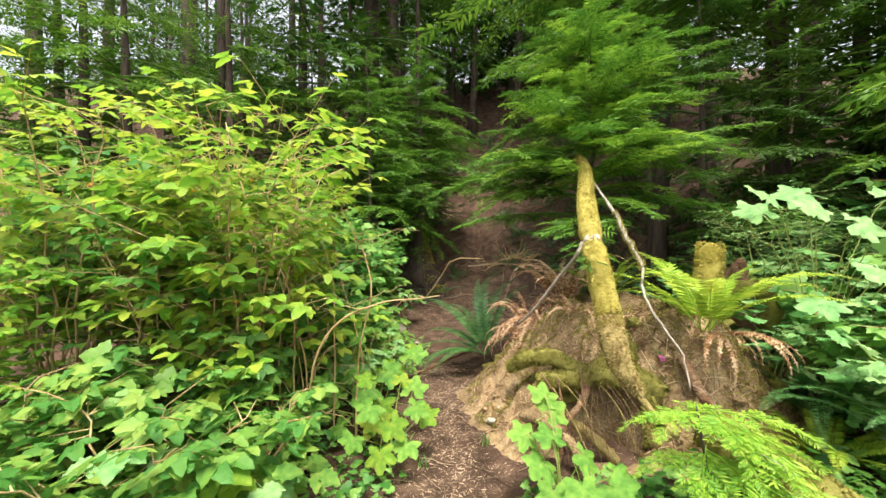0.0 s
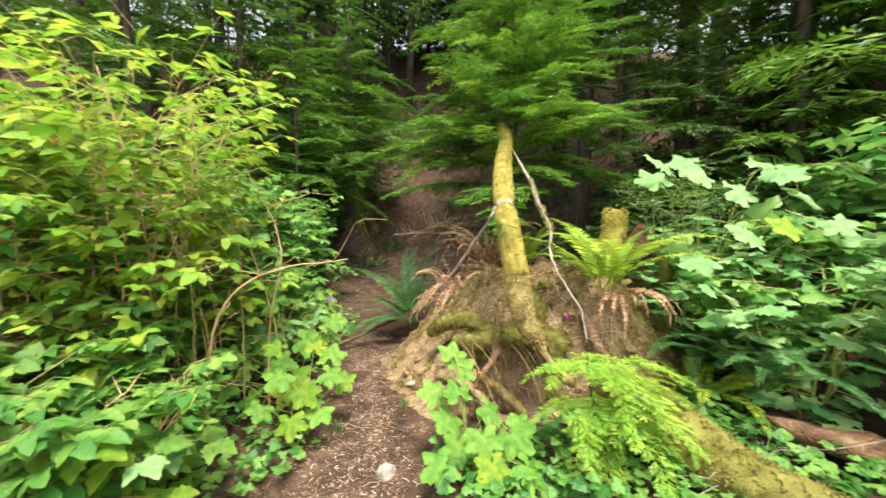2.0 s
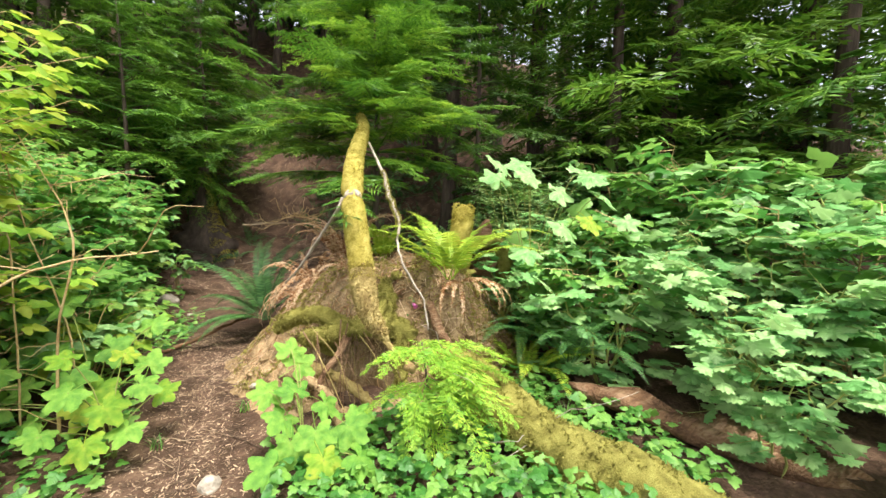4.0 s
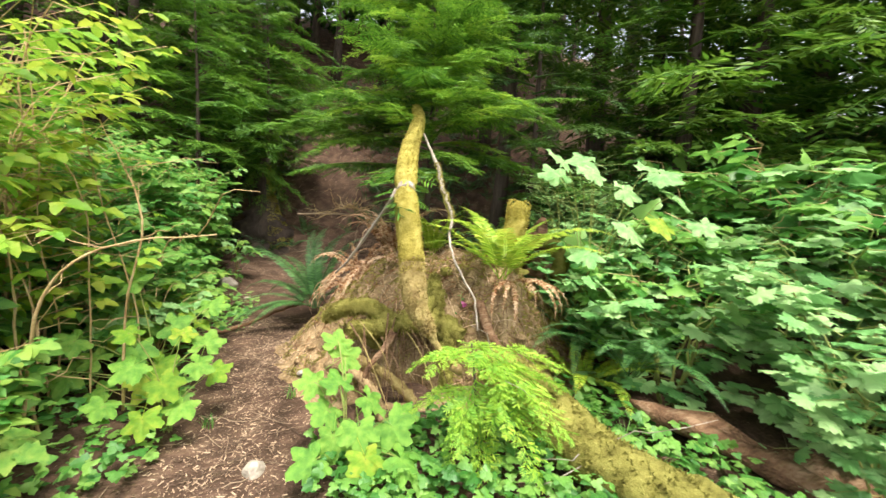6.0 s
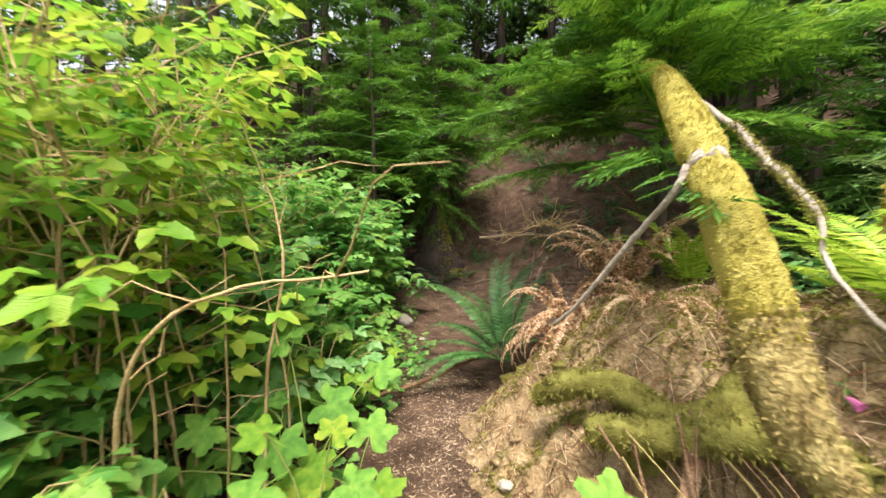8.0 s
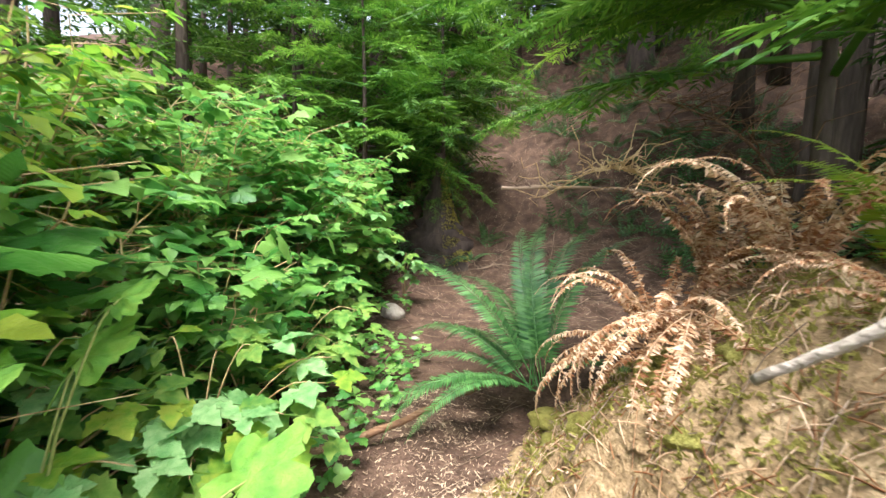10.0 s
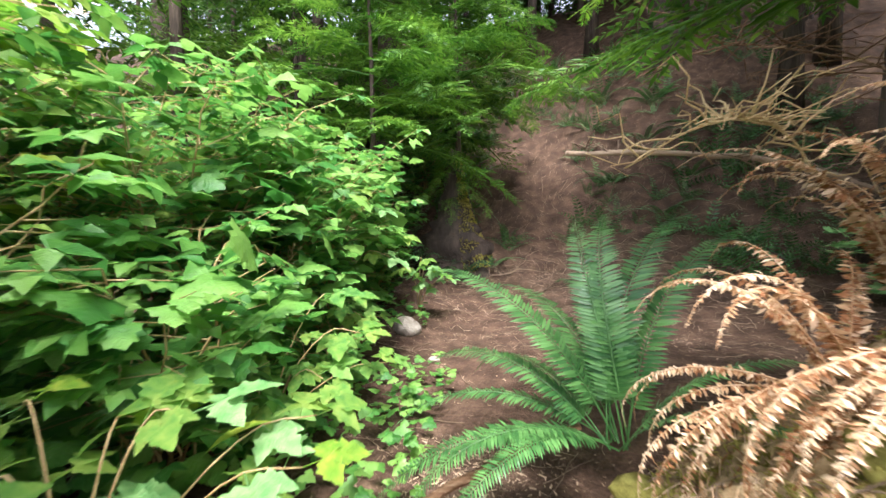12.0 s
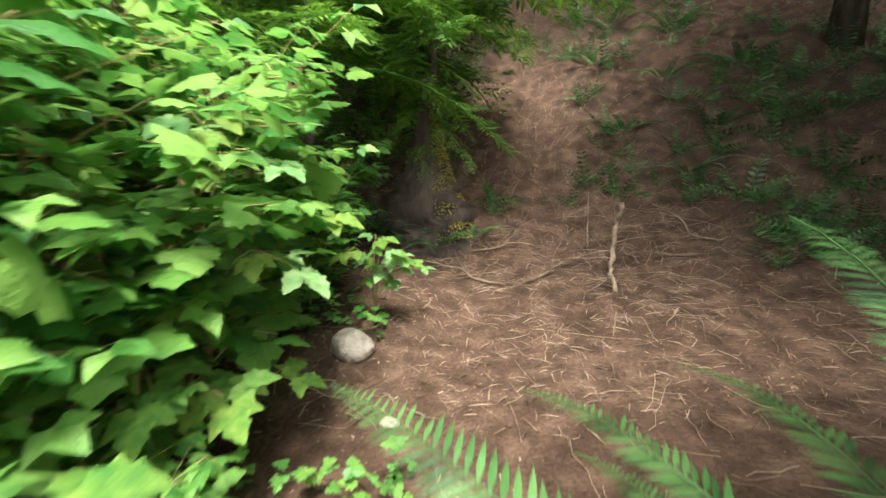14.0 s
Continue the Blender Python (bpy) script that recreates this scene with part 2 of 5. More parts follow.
def palmate(rng, lobes=5, deep=0.38, teeth=0.05, droop=0.22, ring=True):
    """A broad lobed leaf with a notch at the stalk."""
    span = radians(152)
    n = lobes * (8 if ring else 6)
    a = np.linspace(-span, span, n + 1)
    ph = (a / span * 0.5 + 0.5) * lobes
    d = np.abs((ph % 1) - 0.5) * 2
    main = 0.52 + 0.14 * np.cos(a * 0.9)
    r = main * (1.04 - deep * d) * (1 + teeth * np.where(np.arange(n + 1) % 2, 1, -1))
    r = r * (1 + 0.06 * rng.standard_normal(n + 1) * 0.5)
    x, y = r * np.sin(a), r * np.cos(a)
    rho = r / 0.66
    z = -droop * rho ** 2 * 0.6 + 0.07 * np.cos(ph * 2 * np.pi + np.pi) * rho + 0.02 * rng.standard_normal(n + 1)
    out = np.stack([x, y, z], -1)
    c = np.array([[0, 0.0, 0.0]])
    i = np.arange(n)
    if ring:
        half = out * 0.52
        half[:, 2] = -droop * (0.52 * rho) ** 2 * 0.6 - 0.045 * np.cos(ph * 2 * np.pi + np.pi)
        v = np.concatenate([c, half, out])
        f3 = np.stack([0 * i, 2 + i, 1 + i], -1)
        f4 = np.stack([1 + i, 2 + i, n + 3 + i, n + 2 + i], -1)
    else:
        v, f3, f4 = np.concatenate([c, out]), np.stack([0 * i, 2 + i, 1 + i], -1), ()
    g = Geo().add(v + np.array([0, 0.34, 0]), f3, f4, np.stack([v[:, 0], np.hypot(v[:, 0], v[:, 1])], -1))
    if ring:
        tube(g, [[0, -0.25, -0.12], [0, 0.05, -0.03], [0, 0.34, 0]], 0.011, 3, cap=False)
    return g.tpl()


# ---- ground ----


def step(a, b, v):
    t = np.clip((v - a) / (b - a), 0, 1)
    return t * t * (3 - 2 * t)


def fbm(x, y, s, seed=0.0):
    return (np.sin(x * s + 1.3 * np.sin(y * s * 0.7 + seed)) * np.cos(y * s * 1.1 + 1.1 * np.sin(x * s * 0.6 + 2 * seed))
            + 0.5 * np.sin(x * s * 2.3 + seed + 1.7 * np.cos(y * s * 1.9)) * np.cos(y * s * 2.1 + seed * 3)) / 1.5


def bank(x, y):
    """The soil bank that climbs behind the hollow into a wooded hillside."""
    d = y + 0.35 * np.clip(x - 1.2, 0, 6) - 0.1 * np.clip(-x - 1, 0, 6)
    rise = np.interp(d, [7.6, 9.0, 10.0, 10.8, 11.6, 13.0, 16.0, 20.0, 26.0, 60.0], [0, 0.2, 0.5, 1.0, 1.75, 3.1, 5.9, 9.2, 12.5, 22.0])
    return rise + step(8.2, 10.5, d) * (0.12 * fbm(x, y, 1.6, 5.0) + 0.08 * fbm(x, y, 4.1, 1.0) + 0.04 * fbm(x, y, 10.0, 3.0))


def ground_z(x, y):
    x, y = np.asarray(x, float), np.asarray(y, float)
    z = bank(x, y) + 0.06 * fbm(x, y, 0.9) + 0.025 * fbm(x, y, 3.1, 2.0)
    z = z + 0.12 * step(0.3, 1.5, np.abs(x)) + 0.18 * step(2.2, 5.0, x)
    z = z + 0.32 * np.clip(x - 4.2, 0, 9) * step(12, 9, y)
    far = np.hypot(x, y)
    return z + 0.4 * step(14, 40, far) * fbm(x, y, 0.12)


def mound_z(x, y):
    """Height of the root mound above the ground."""
    dx, dy = x - 1.75, y - 4.0
    r = np.hypot(dx / 1.62, dy / np.where(dy < 0, 1.5, 1.55))
    lo = 0.32 + 0.22 * step(0, -1, dy / 1.5)
    h = 0.86 * (1 - step(lo, 1.03, r))
    h = h + 0.42 * np.exp(-((x - 2.0) ** 2 + (y - 2.95) ** 2) / 0.16)
    h = h - 0.75 * np.exp(-(((x - 1.13) / 0.27) ** 4 + ((y - 2.84) / 0.27) ** 4)) * step(0.0, 0.4, h)
    return h + (0.08 * fbm(x, y, 4.0, 1.0) + 0.06 * fbm(x, y, 9.0, 4.0) + 0.03 * fbm(x, y, 21.0, 2.5) + 0.012 * fbm(x, y, 47.0, 0.5)) * step(1.1, 0.85, r)


def surface_z(x, y):
    return ground_z(x, y) + np.maximum(mound_z(x, y), 0)


def sheet(xs, ys, zf):
    X, Y = np.meshgrid(xs, ys, indexing="ij")
    v = np.stack([X, Y, zf(X, Y)], -1).reshape(-1, 3)
    m = len(ys)
    i, j = np.meshgrid(np.arange(len(xs) - 1), np.arange(m - 1), indexing="ij")
    f = np.stack([i * m + j, (i + 1) * m + j, (i + 1) * m + j + 1, i * m + j + 1], -1).reshape(-1, 4)
    return Geo().add(v, (), f)


far_steps = np.array([14, 18, 24, 32, 45, 70, 120, 250, 600, 1500])
xs = np.concatenate([-far_steps[::-1], np.linspace(-10, 10, 161), far_steps])
ys = np.concatenate([-far_steps[::-1], np.linspace(-4, 16, 200), far_steps[1:] + 2])
ground = part("ground", sheet(xs, ys, ground_z), SOIL, kind="structure", label="brown forest soil with needle litter and a worn trail")
tagged(ground, category="ground")

mound = thing("root_mound", 1.75, 4.0, 0, "soil mound of an upturned stump, mossy and root-bound", "mound")
part("soil", sheet(np.linspace(0.02, 3.5, 130), np.linspace(2.35, 5.65, 130), lambda x, y: ground_z(x, y) + mound_z(x, y) - 0.02), MOUND, mound).location = (-1.75, -4.0, 0)

# ---- plant builders ----
RNG = np.random.default_rng(7)
TRI = [trifoliate(np.random.default_rng(s), n=4) for s in (1, 2, 3)]
TRIM = [trifoliate(np.random.default_rng(s), n=3, stalk=False) for s in (1, 2, 3)]
TRIF = [trifoliate(np.random.default_rng(s), n=2, teeth=0.0, stalk=False) for s in (1, 2, 3)]
PALF = [palmate(np.random.default_rng(s), 5, 0.34, ring=False) for s in (8, 9)]
SMALL = [leaflet(width=0.3, n=2, teeth=0.0)]
PAL3 = [palmate(np.random.default_rng(s), 3, 0.42, ring=False, droop=0.4) for s in (6, 7)]


def leaf_cloud(g, shapes, pos, fwd, size, rng, tilt=0.33):
    """Leaves of several shapes at the places, blades turned to the light."""
    pos, fwd, size = np.asarray(pos), np.asarray(fwd), np.asarray(size)
    up = np.array([0, -0.15, 1.0]) + tilt * rng.standard_normal((len(pos), 3))
    m = frames(fwd, up, size)
    which = rng.integers(0, len(shapes), len(pos))
    for k, s in enumerate(shapes):
        g.stamp(s, m[which == k], pos[which == k])


def shrub(name, rng, height, spread, canes, twigs, shapes, leaf, leaf_mat, cane_mat, label, category, bare=0.25, radius=0.009, per_twig=4, group="", berries=0):
    """A many-stemmed shrub at the origin: canes, side twigs and foliage."""
    root = thing(name, 0, 0, 0, label, category, group)
    pos, fwd, size = [], [], []
    for c in range(canes):
        az = 2 * np.pi * (c + rng.uniform(-0.3, 0.3)) / canes
        out = np.array([math.cos(az), math.sin(az), 0])
        h = height * rng.uniform(0.7, 1.05)
        s = spread * rng.uniform(0.5, 1.1)
        t = np.linspace(0, 1, 9)
        p = out * (0.06 + s * t[:, None] ** 1.5) + np.array([0, 0, 1.0]) * (h * (t - 0.18 * t ** 3))[:, None]
        p[1:] += rng.standard_normal((8, 3)) * 0.025 * np.array([1, 1, 0.3])
        g = Geo()
        tube(g, p, radius * (1.1 - 0.75 * t), 4, cap=False)
        for w in range(twigs):
            u = rng.uniform(bare, 1.0) if w else 1.0
            at = np.array([np.interp(u, t, p[:, k]) for k in range(3)])
            a2 = az + rng.uniform(-2.0, 2.0)
            d = np.array([math.cos(a2), math.sin(a2), rng.uniform(0.0, 0.8)])
            ln = rng.uniform(0.16, 0.42) * (1.25 - 0.5 * u) * max(height, 0.8) / 1.6
            q = at + unit(d) * ln * np.linspace(0, 1, 4)[:, None] - np.array([0, 0, 0.10 * ln]) * (np.linspace(0, 1, 4) ** 2)[:, None]
            tube(g, q[::3], radius * 0.42 * np.array([1, 0.5]), 3, cap=False)
            for k in range(per_twig):
                f = (k + 1) / per_twig
                at2 = at + (q[-1] - at) * f
                side = (1 if k % 2 else -1) * rng.uniform(0.5, 1.2) if k < per_twig - 1 else rng.uniform(-0.2, 0.2)
                a3 = a2 + side
                pos.append(at2)
                fwd.append([math.cos(a3), math.sin(a3), rng.uniform(-0.3, 0.12)])
                size.append(leaf * rng.uniform(0.6, 1.15))
        part("cane", g, cane_mat, root)
    g = Geo()
    leaf_cloud(g, shapes, pos, fwd, size, rng)
    part("foliage", g, leaf_mat, root, kind="stuff")
    for k in range(berries):
        bm = bmesh.new()
        bmesh.ops.create_icosphere(bm, subdivisions=2, radius=0.011)
        for v in bm.verts:
            v.co *= 1 + 0.18 * noise.noise(v.co * 260)
        me = bpy.data.meshes.new("berry")
        bm.to_mesh(me)
        bm.free()
        me.materials.append(BERRY)
        ob = part("berry", me, None, root, "orange salmonberry")
        ob.location = Vector(pos[int(rng.integers(0, len(pos)))]) - Vector((0, 0, 0.012))
    return root


def frond_mesh(name, rng, mat, length=0.9, arch=0.55, pinnae=34, width=0.085, curl=0.0, ragged=0.0, detail=3, blade_w=0.105):
    """A once-divided fern frond: a stalk that arches over, with toothed leaflets on both sides."""
    g = Geo()
    t = np.linspace(0, 1, 14)
    ang = radians(56) - arch * 2.3 * t ** 1.3 - curl * t ** 3
    dy, dz = np.cos(ang), np.sin(ang)
    p = np.stack([0.03 * np.sin(3 * t + rng.uniform(0, 6)), np.concatenate([[0], np.cumsum(dy[:-1])]) / 13, np.concatenate([[0], np.cumsum(dz[:-1])]) / 13], -1) * length
    tube(g, p, 0.0042 * (1.05 - 0.8 * t), 4, cap=False)
    u = np.linspace(0.14, 0.985, pinnae)
    at = np.stack([np.interp(u, t, p[:, k]) for k in range(3)], -1)
    tan = unit(np.stack([np.interp(u, t, np.gradient(p[:, k])) for k in range(3)], -1))
    w = width * length / 0.9 * np.sin(np.pi * np.clip(0.16 + 0.84 * u, 0, 1)) ** 0.6 * (1 + 0.5 * (1 - u))
    w = np.maximum(w, 0.012)
    x = np.array([1.0, 0, 0])
    nrm = unit(np.cross(np.broadcast_to(x, tan.shape), tan))
    blade = leaflet(width=blade_w, n=detail, droop=0.18, fold=0.25, teeth=0.0)
    for s in (-1, 1):
        f = s * x + tan * (0.28 + 0.3 * u[:, None]) + nrm * rng.uniform(-0.12, 0.22, (pinnae, 1))
        sz = w * rng.uniform(0.92, 1.06, pinnae)
        if ragged:
            f = f + ragged * rng.standard_normal((pinnae, 3)) + np.array([0, 0, -ragged * 1.2])
            sz = sz * rng.uniform(0.45, 1.0, pinnae)
        g.stamp(blade, frames(f, nrm + (ragged * rng.standard_normal((pinnae, 3)) if ragged else 0), sz), at)
    return g.mesh(name, mat)


def fern(meshes, x, y, z, count, label, rng, scale=1.0, rise=0.0, name="sword_fern", sector=(0, 360), category="fern", group="ferns", exact=()):
    """A crown of fronds round one root; exact gives azimuth, rise and scale frond by frond."""
    root = thing(name, x, y, z, label, category, group)
    rows = list(exact)
    for k in range(count):
        az = sector[0] + (sector[1] - sector[0]) * (k + rng.uniform(-0.25, 0.25)) / count
        rows.append((az, rise + rng.uniform(-14, 12), rng.uniform(0.78, 1.08)))
    for k, (az, up, s) in enumerate(rows):
        ob = part("frond", meshes[k % len(meshes)], None, root)
        ob.matrix_basis = pose(0, 0, 0, 0, 0, az - 90) @ pose(0, 0.02, 0, up, rng.uniform(-12, 12), 0) @ Matrix.Scale(s * scale, 4)
    return root


def spray_shape(rng, pairs=7, slim=0.15, plain=False):
    """A flat conifer spray along y, unit length: short pointed twigs on both sides of a thin axis."""
    g = Geo()
    twig = (np.array([[0, 0, 0], [slim, 0.35, 0.02], [slim * 0.8, 0.75, 0], [0, 1, -0.06], [-slim * 0.8, 0.75, 0], [-slim, 0.35, 0.02]]), np.array([[0, 1, 2], [0, 2, 3], [0, 3, 4], [0, 4, 5]]), ())
    if plain:
        twig = (np.array([[0, 0, 0], [slim, 0.4, 0.02], [0, 1, -0.06], [-slim, 0.4, 0.02]]), np.array([[0, 1, 2], [0, 2, 3]]), ())
    fwd, pos, size = [[0, 1, -0.1]], [[0, 0.72, -0.06]], [0.32]
    for k in range(pairs):
        u = (k + 0.4) / pairs
        for side in (-1, 1):
            a = radians(rng.uniform(40, 66))
            fwd.append([side * math.sin(a), math.cos(a), rng.uniform(-0.22, 0.1)])
            pos.append([0.01 * side, 0.9 * u, -0.08 * u * u])
            size.append((0.16 + 0.26 * (1 - u) ** 0.7) * min(1.0, 0.55 + 1.6 * u) * rng.uniform(0.7, 1.15))
    up = np.array([0, 0, 1.0]) + 0.3 * rng.standard_normal((len(pos), 3))
    g.stamp(twig, frames(np.array(fwd), up, size), pos)
    g.add([[-0.012, 0, 0], [0.012, 0, 0], [0, 0.9, -0.06]], [[0, 1, 2]])
    return g.tpl()


def bough_mesh(name, rng, mat, sprays=18, pairs=6, droop=0.3, wide=0.5, slim=0.15, plain=False):
    """A layered conifer bough along y, unit length: an axis with ragged flat sprays that hang a little at the tips."""
    g = Geo()
    t = np.linspace(0, 1, 8)
    axis = np.stack([0.03 * np.sin(5 * t + rng.uniform(0, 6)), t, 0.12 * t - droop * t ** 2.2], -1)
    tube(g, axis, 0.009 * (1.1 - t), 4, cap=False)
    shapes = [spray_shape(rng, pairs, slim, plain) for k in range(3)]
    pos, fwd, size = [axis[-2]], [unit(axis[-1] - axis[-2])], [0.5 * wide]
    for k in range(sprays):
        u = 0.14 + 0.82 * (k + rng.uniform(0.2, 0.8)) / sprays
        side = 1 if k % 2 else -1
        a = radians(rng.uniform(34, 72))
        pos.append([np.interp(u, t, axis[:, c]) for c in range(3)])
        fwd.append([side * math.sin(a), math.cos(a), rng.uniform(-0.30, 0.16) - 0.25 * u])
        size.append(wide * (1.04 - u) ** 0.55 * min(1.0, 0.5 + 1.8 * u) * rng.uniform(0.6, 1.15))
    up = np.array([0, 0, 1.0]) + 0.22 * rng.standard_normal((len(pos), 3))
    m = frames(np.array(fwd), up, size)
    which = rng.integers(0, 3, len(pos))
    for k, tpl in enumerate(shapes):
        g.stamp(tpl, m[which == k], np.array(pos)[which == k])
    return g.mesh(name, mat)


def conifer(name, x, y, z, height, boughs, reach, low, label, rng, meshes, trunk=0.05, lean=(0, 0), bark=BARK, group="", taper=1.0, up=8, bare_side=None, power=0.8):
    """A trunk with whorls of drooping boughs from the height low upwards."""
    root = thing(name, x, y, z, label, "conifer tree", group)
    t = np.linspace(0, 1, 10)
    p = np.stack([lean[0] * t + 0.01 * height * np.sin(4 * t), lean[1] * t, height * t - 0.15], -1)
    g = Geo()
    tube(g, p, trunk * (1.02 - 0.95 * t ** taper) * (1 + 0.5 * np.exp(-t * 25)), 10, 0.05, rng)
    part("trunk", g, bark, root)
    for k in range(boughs):
        u = low / height + (1 - low / height) * ((k + rng.uniform(0, 1)) / boughs) ** 1.0
        r = reach * (1.06 - (u - low / height) / (1 - low / height + 1e-6)) ** power * rng.uniform(0.75, 1.15) + 0.12 * reach
        az = k * 137.5 + rng.uniform(-25, 25)
        if bare_side and (az + 90 - bare_side[0]) % 360 < bare_side[1] and height * u < bare_side[2]:
            continue
        ob = part("bough", meshes[k % len(meshes)], None, root)
        ob.matrix_basis = pose(lean[0] * u, lean[1] * u, height * u - 0.15, 0, 0, az) @ pose(0, 0, 0, up * rng.uniform(-1.0, 2.2), rng.uniform(-12, 12), 0) @ Matrix.Scale(r, 4)
    return root


def bare_trunk(x, y, radius, height, label, rng, bark=BARK, lean=(0, 0), stubs=8, name="tree_trunk"):
    root = thing(name, x, y, float(ground_z(x, y)), label, "tree", "forest trunks")
    t = np.linspace(0, 1, 16)
    p = np.stack([lean[0] * t, lean[1] * t, height * t - 0.9], -1) + 0.02 * rng.standard_normal((16, 3))
    g = Geo()
    tube(g, p, radius * (1 - 0.55 * t) * (1 + 0.55 * np.exp(-t * 22)), 14, 0.06, rng)
    part("trunk", g, bark, root)
    for k in range(stubs):
        u = rng.uniform(0.1, 0.6)
        az = rng.uniform(0, 6.28)
        L = rng.uniform(0.4, 1.6)
        s = np.linspace(0, 1, 6)[:, None]
        d = np.array([math.cos(az), math.sin(az), 0.05])
        q = p[int(u * 15)] + d * L * s - np.array([0, 0, 0.5 * L]) * s ** 2 + 0.03 * rng.standard_normal((6, 3)) * s
        h = Geo()
        tube(h, q, 0.02 * (1.05 - s[:, 0]) + 0.003, 4)
        part("dead_branch", h, BARK, root)
    return root


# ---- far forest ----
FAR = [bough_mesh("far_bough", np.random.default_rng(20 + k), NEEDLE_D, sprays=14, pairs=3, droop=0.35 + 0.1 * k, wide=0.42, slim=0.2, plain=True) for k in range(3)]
MID = [bough_mesh("mid_bough", np.random.default_rng(30 + k), NEEDLE_M, sprays=20, pairs=5, droop=0.3 + 0.1 * k, wide=0.38, slim=0.14, plain=True) for k in range(3)]
rng = np.random.default_rng(11)
for x, y, r in [(-8.9, 10.5, 0.17), (-7.9, 12.2, 0.24), (-5.8, 10.4, 0.13), (-4.4, 12.4, 0.16), (-2.3, 12.0, 0.30), (-1.5, 12.6, 0.26), (7.6, 11.2, 0.24), (7.0, 13.5, 0.22), (-11.5, 11.0, 0.25), (9.9, 10.5, 0.25), (5.4, 19.0, 0.3), (4.4, 14.2, 0.34), (6.3, 7.4, 0.2)]:
    bare_trunk(x, y, r, 15 + 3 * rng.uniform(), "tall straight conifer trunk with grey-brown bark", rng, lean=(rng.uniform(-.5, .5), rng.uniform(-.3, .3)), stubs=12)
# low >= 4.4: crowns added mostly above the view, to shade the bank
spots = [(4.1, 7.5, 13, 5.0, 4.0, 3), (5.4, 11.4, 15, 5.2, 3.6, 2), (6.6, 4.4, 10, 1.5, 2.8, 3), (9.2, 2.4, 11, 1.0, 3.2, 3), (11.0, 4.6, 13, 1.0, 3.6, 3), (-7.4, 8.0, 11, 1.6, 2.8, 1), (-10.4, 8.8, 12, 1.4, 3.0, 1), (-3.6, 11.2, 14, 4.6, 3.8, 2), (-0.9, 11.8, 15, 6.5, 3.6, 0), (-5.2, 9.4, 11, 1.8, 2.8, 1), (-3.2, 13.2, 13, 2.6, 3.0, 0), (-8.5, 8.6, 11, 1.6, 3.0, 1), (-12, 7.0, 12, 1.2, 3.2, 1), (-6.2, 7.6, 9, 2.6, 2.6, 1), (6.9, 6.6, 12, 1.8, 2.8, 1), (8.4, 4.6, 11, 1.8, 2.8, 1), (4.6, 8.6, 12, 4.6, 3.2, 1), (4.9, 14.6, 16, 5.2, 4.0, 2), (1.2, 16.2, 15, 4.4, 4.0, 2), (-1.6, 14.2, 15, 4.6, 3.8, 2), (2.9, 15.6, 15, 4.8, 4.0, 2), (6.6, 12.2, 15, 4.6, 4.2, 2), (0.4, 18.5, 15, 3.5, 4.0, 2)]
fr = np.random.default_rng(77)
for k in range(38):
    x = -18 + 36 * ((k * 0.618034) % 1.0)
    y = 11.5 + 15 * ((k * 0.7548777) % 1.0)
    if -2.0 < x < 7.5 and y < 18:
        y += 7
    spots.append((x, y, fr.uniform(11, 16), 0.5 if y > 13 else 1.4, fr.uniform(2.6, 3.6), 0))
spots += [(1.6, 19.6, 9, 0.5, 2.6, 0), (3.2, 18.6, 10, 0.6, 2.6, 0), (4.8, 18.8, 10, 0.6, 2.6, 0), (2.5, 21.0, 11, 0.5, 3.0, 0), (6.2, 17.6, 10, 0.6, 2.6, 0), (-0.4, 20.0, 9, 0.5, 2.6, 0), (5.9, 4.9, 8, 0.6, 2.2, 1), (7.6, 2.6, 9, 0.6, 2.6, 1), (8.9, 3.6, 10, 0.4, 2.8, 1), (7.6, 5.2, 9, 0.5, 2.6, 1), (9.6, 7.2, 10, 0.4, 3.0, 1), (12.0, 6.4, 11, 0.4, 3.2, 0), (11.0, 9.5, 11, 0.4, 3.2, 0), (10.4, 6.0, 12, 0.6, 3.2, 0), (-9.5, 4.0, 12, 1.5, 3.0, 0), (9.8, 8.0, 13, 1.0, 3.2, 0), (12.5, 3.0, 13, 1.0, 3.4, 0), (15, 6, 14, 0.8, 3.6, 0), (-15, 7, 14, 0.8, 3.6, 0), (-2.6, 17.5, 9, 0.3, 2.8, 0), (7.6, 19.0, 11, 0.3, 2.8, 0), (5.6, 21.0, 11, 0.3, 2.8, 0), (0.6, 23.0, 11, 0.3, 2.8, 0)]
for x, y, h, low, reach, near in spots:
    conifer("conifer", x, y, float(ground_z(x, y)), h, {0: 24, 1: 44, 2: 46, 3: 64}[near], reach, low, "dark green conifer with drooping lacy boughs", rng, MID if near in (1, 3) else FAR, trunk=0.15 if near else 0.10, group="forest conifers", up=3)

# ---- young hemlocks ----
NEAR = [bough_mesh("hemlock_bough", np.random.default_rng(40 + k), NEEDLE, sprays=28, pairs=7, droop=0.25 + 0.12 * k, wide=0.32, slim=0.12, plain=True) for k in range(3)]
FINE = [bough_mesh("hemlock_bough", np.random.default_rng(45 + k), NEEDLE, sprays=38, pairs=9, droop=0.2 + 0.12 * k, wide=0.27, slim=0.1, plain=True) for k in range(3)]
# boughs like NEAR, with shade put into a darker needle colour
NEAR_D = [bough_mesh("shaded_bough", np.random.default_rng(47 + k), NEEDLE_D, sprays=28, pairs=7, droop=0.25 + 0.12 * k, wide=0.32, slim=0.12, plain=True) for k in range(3)]
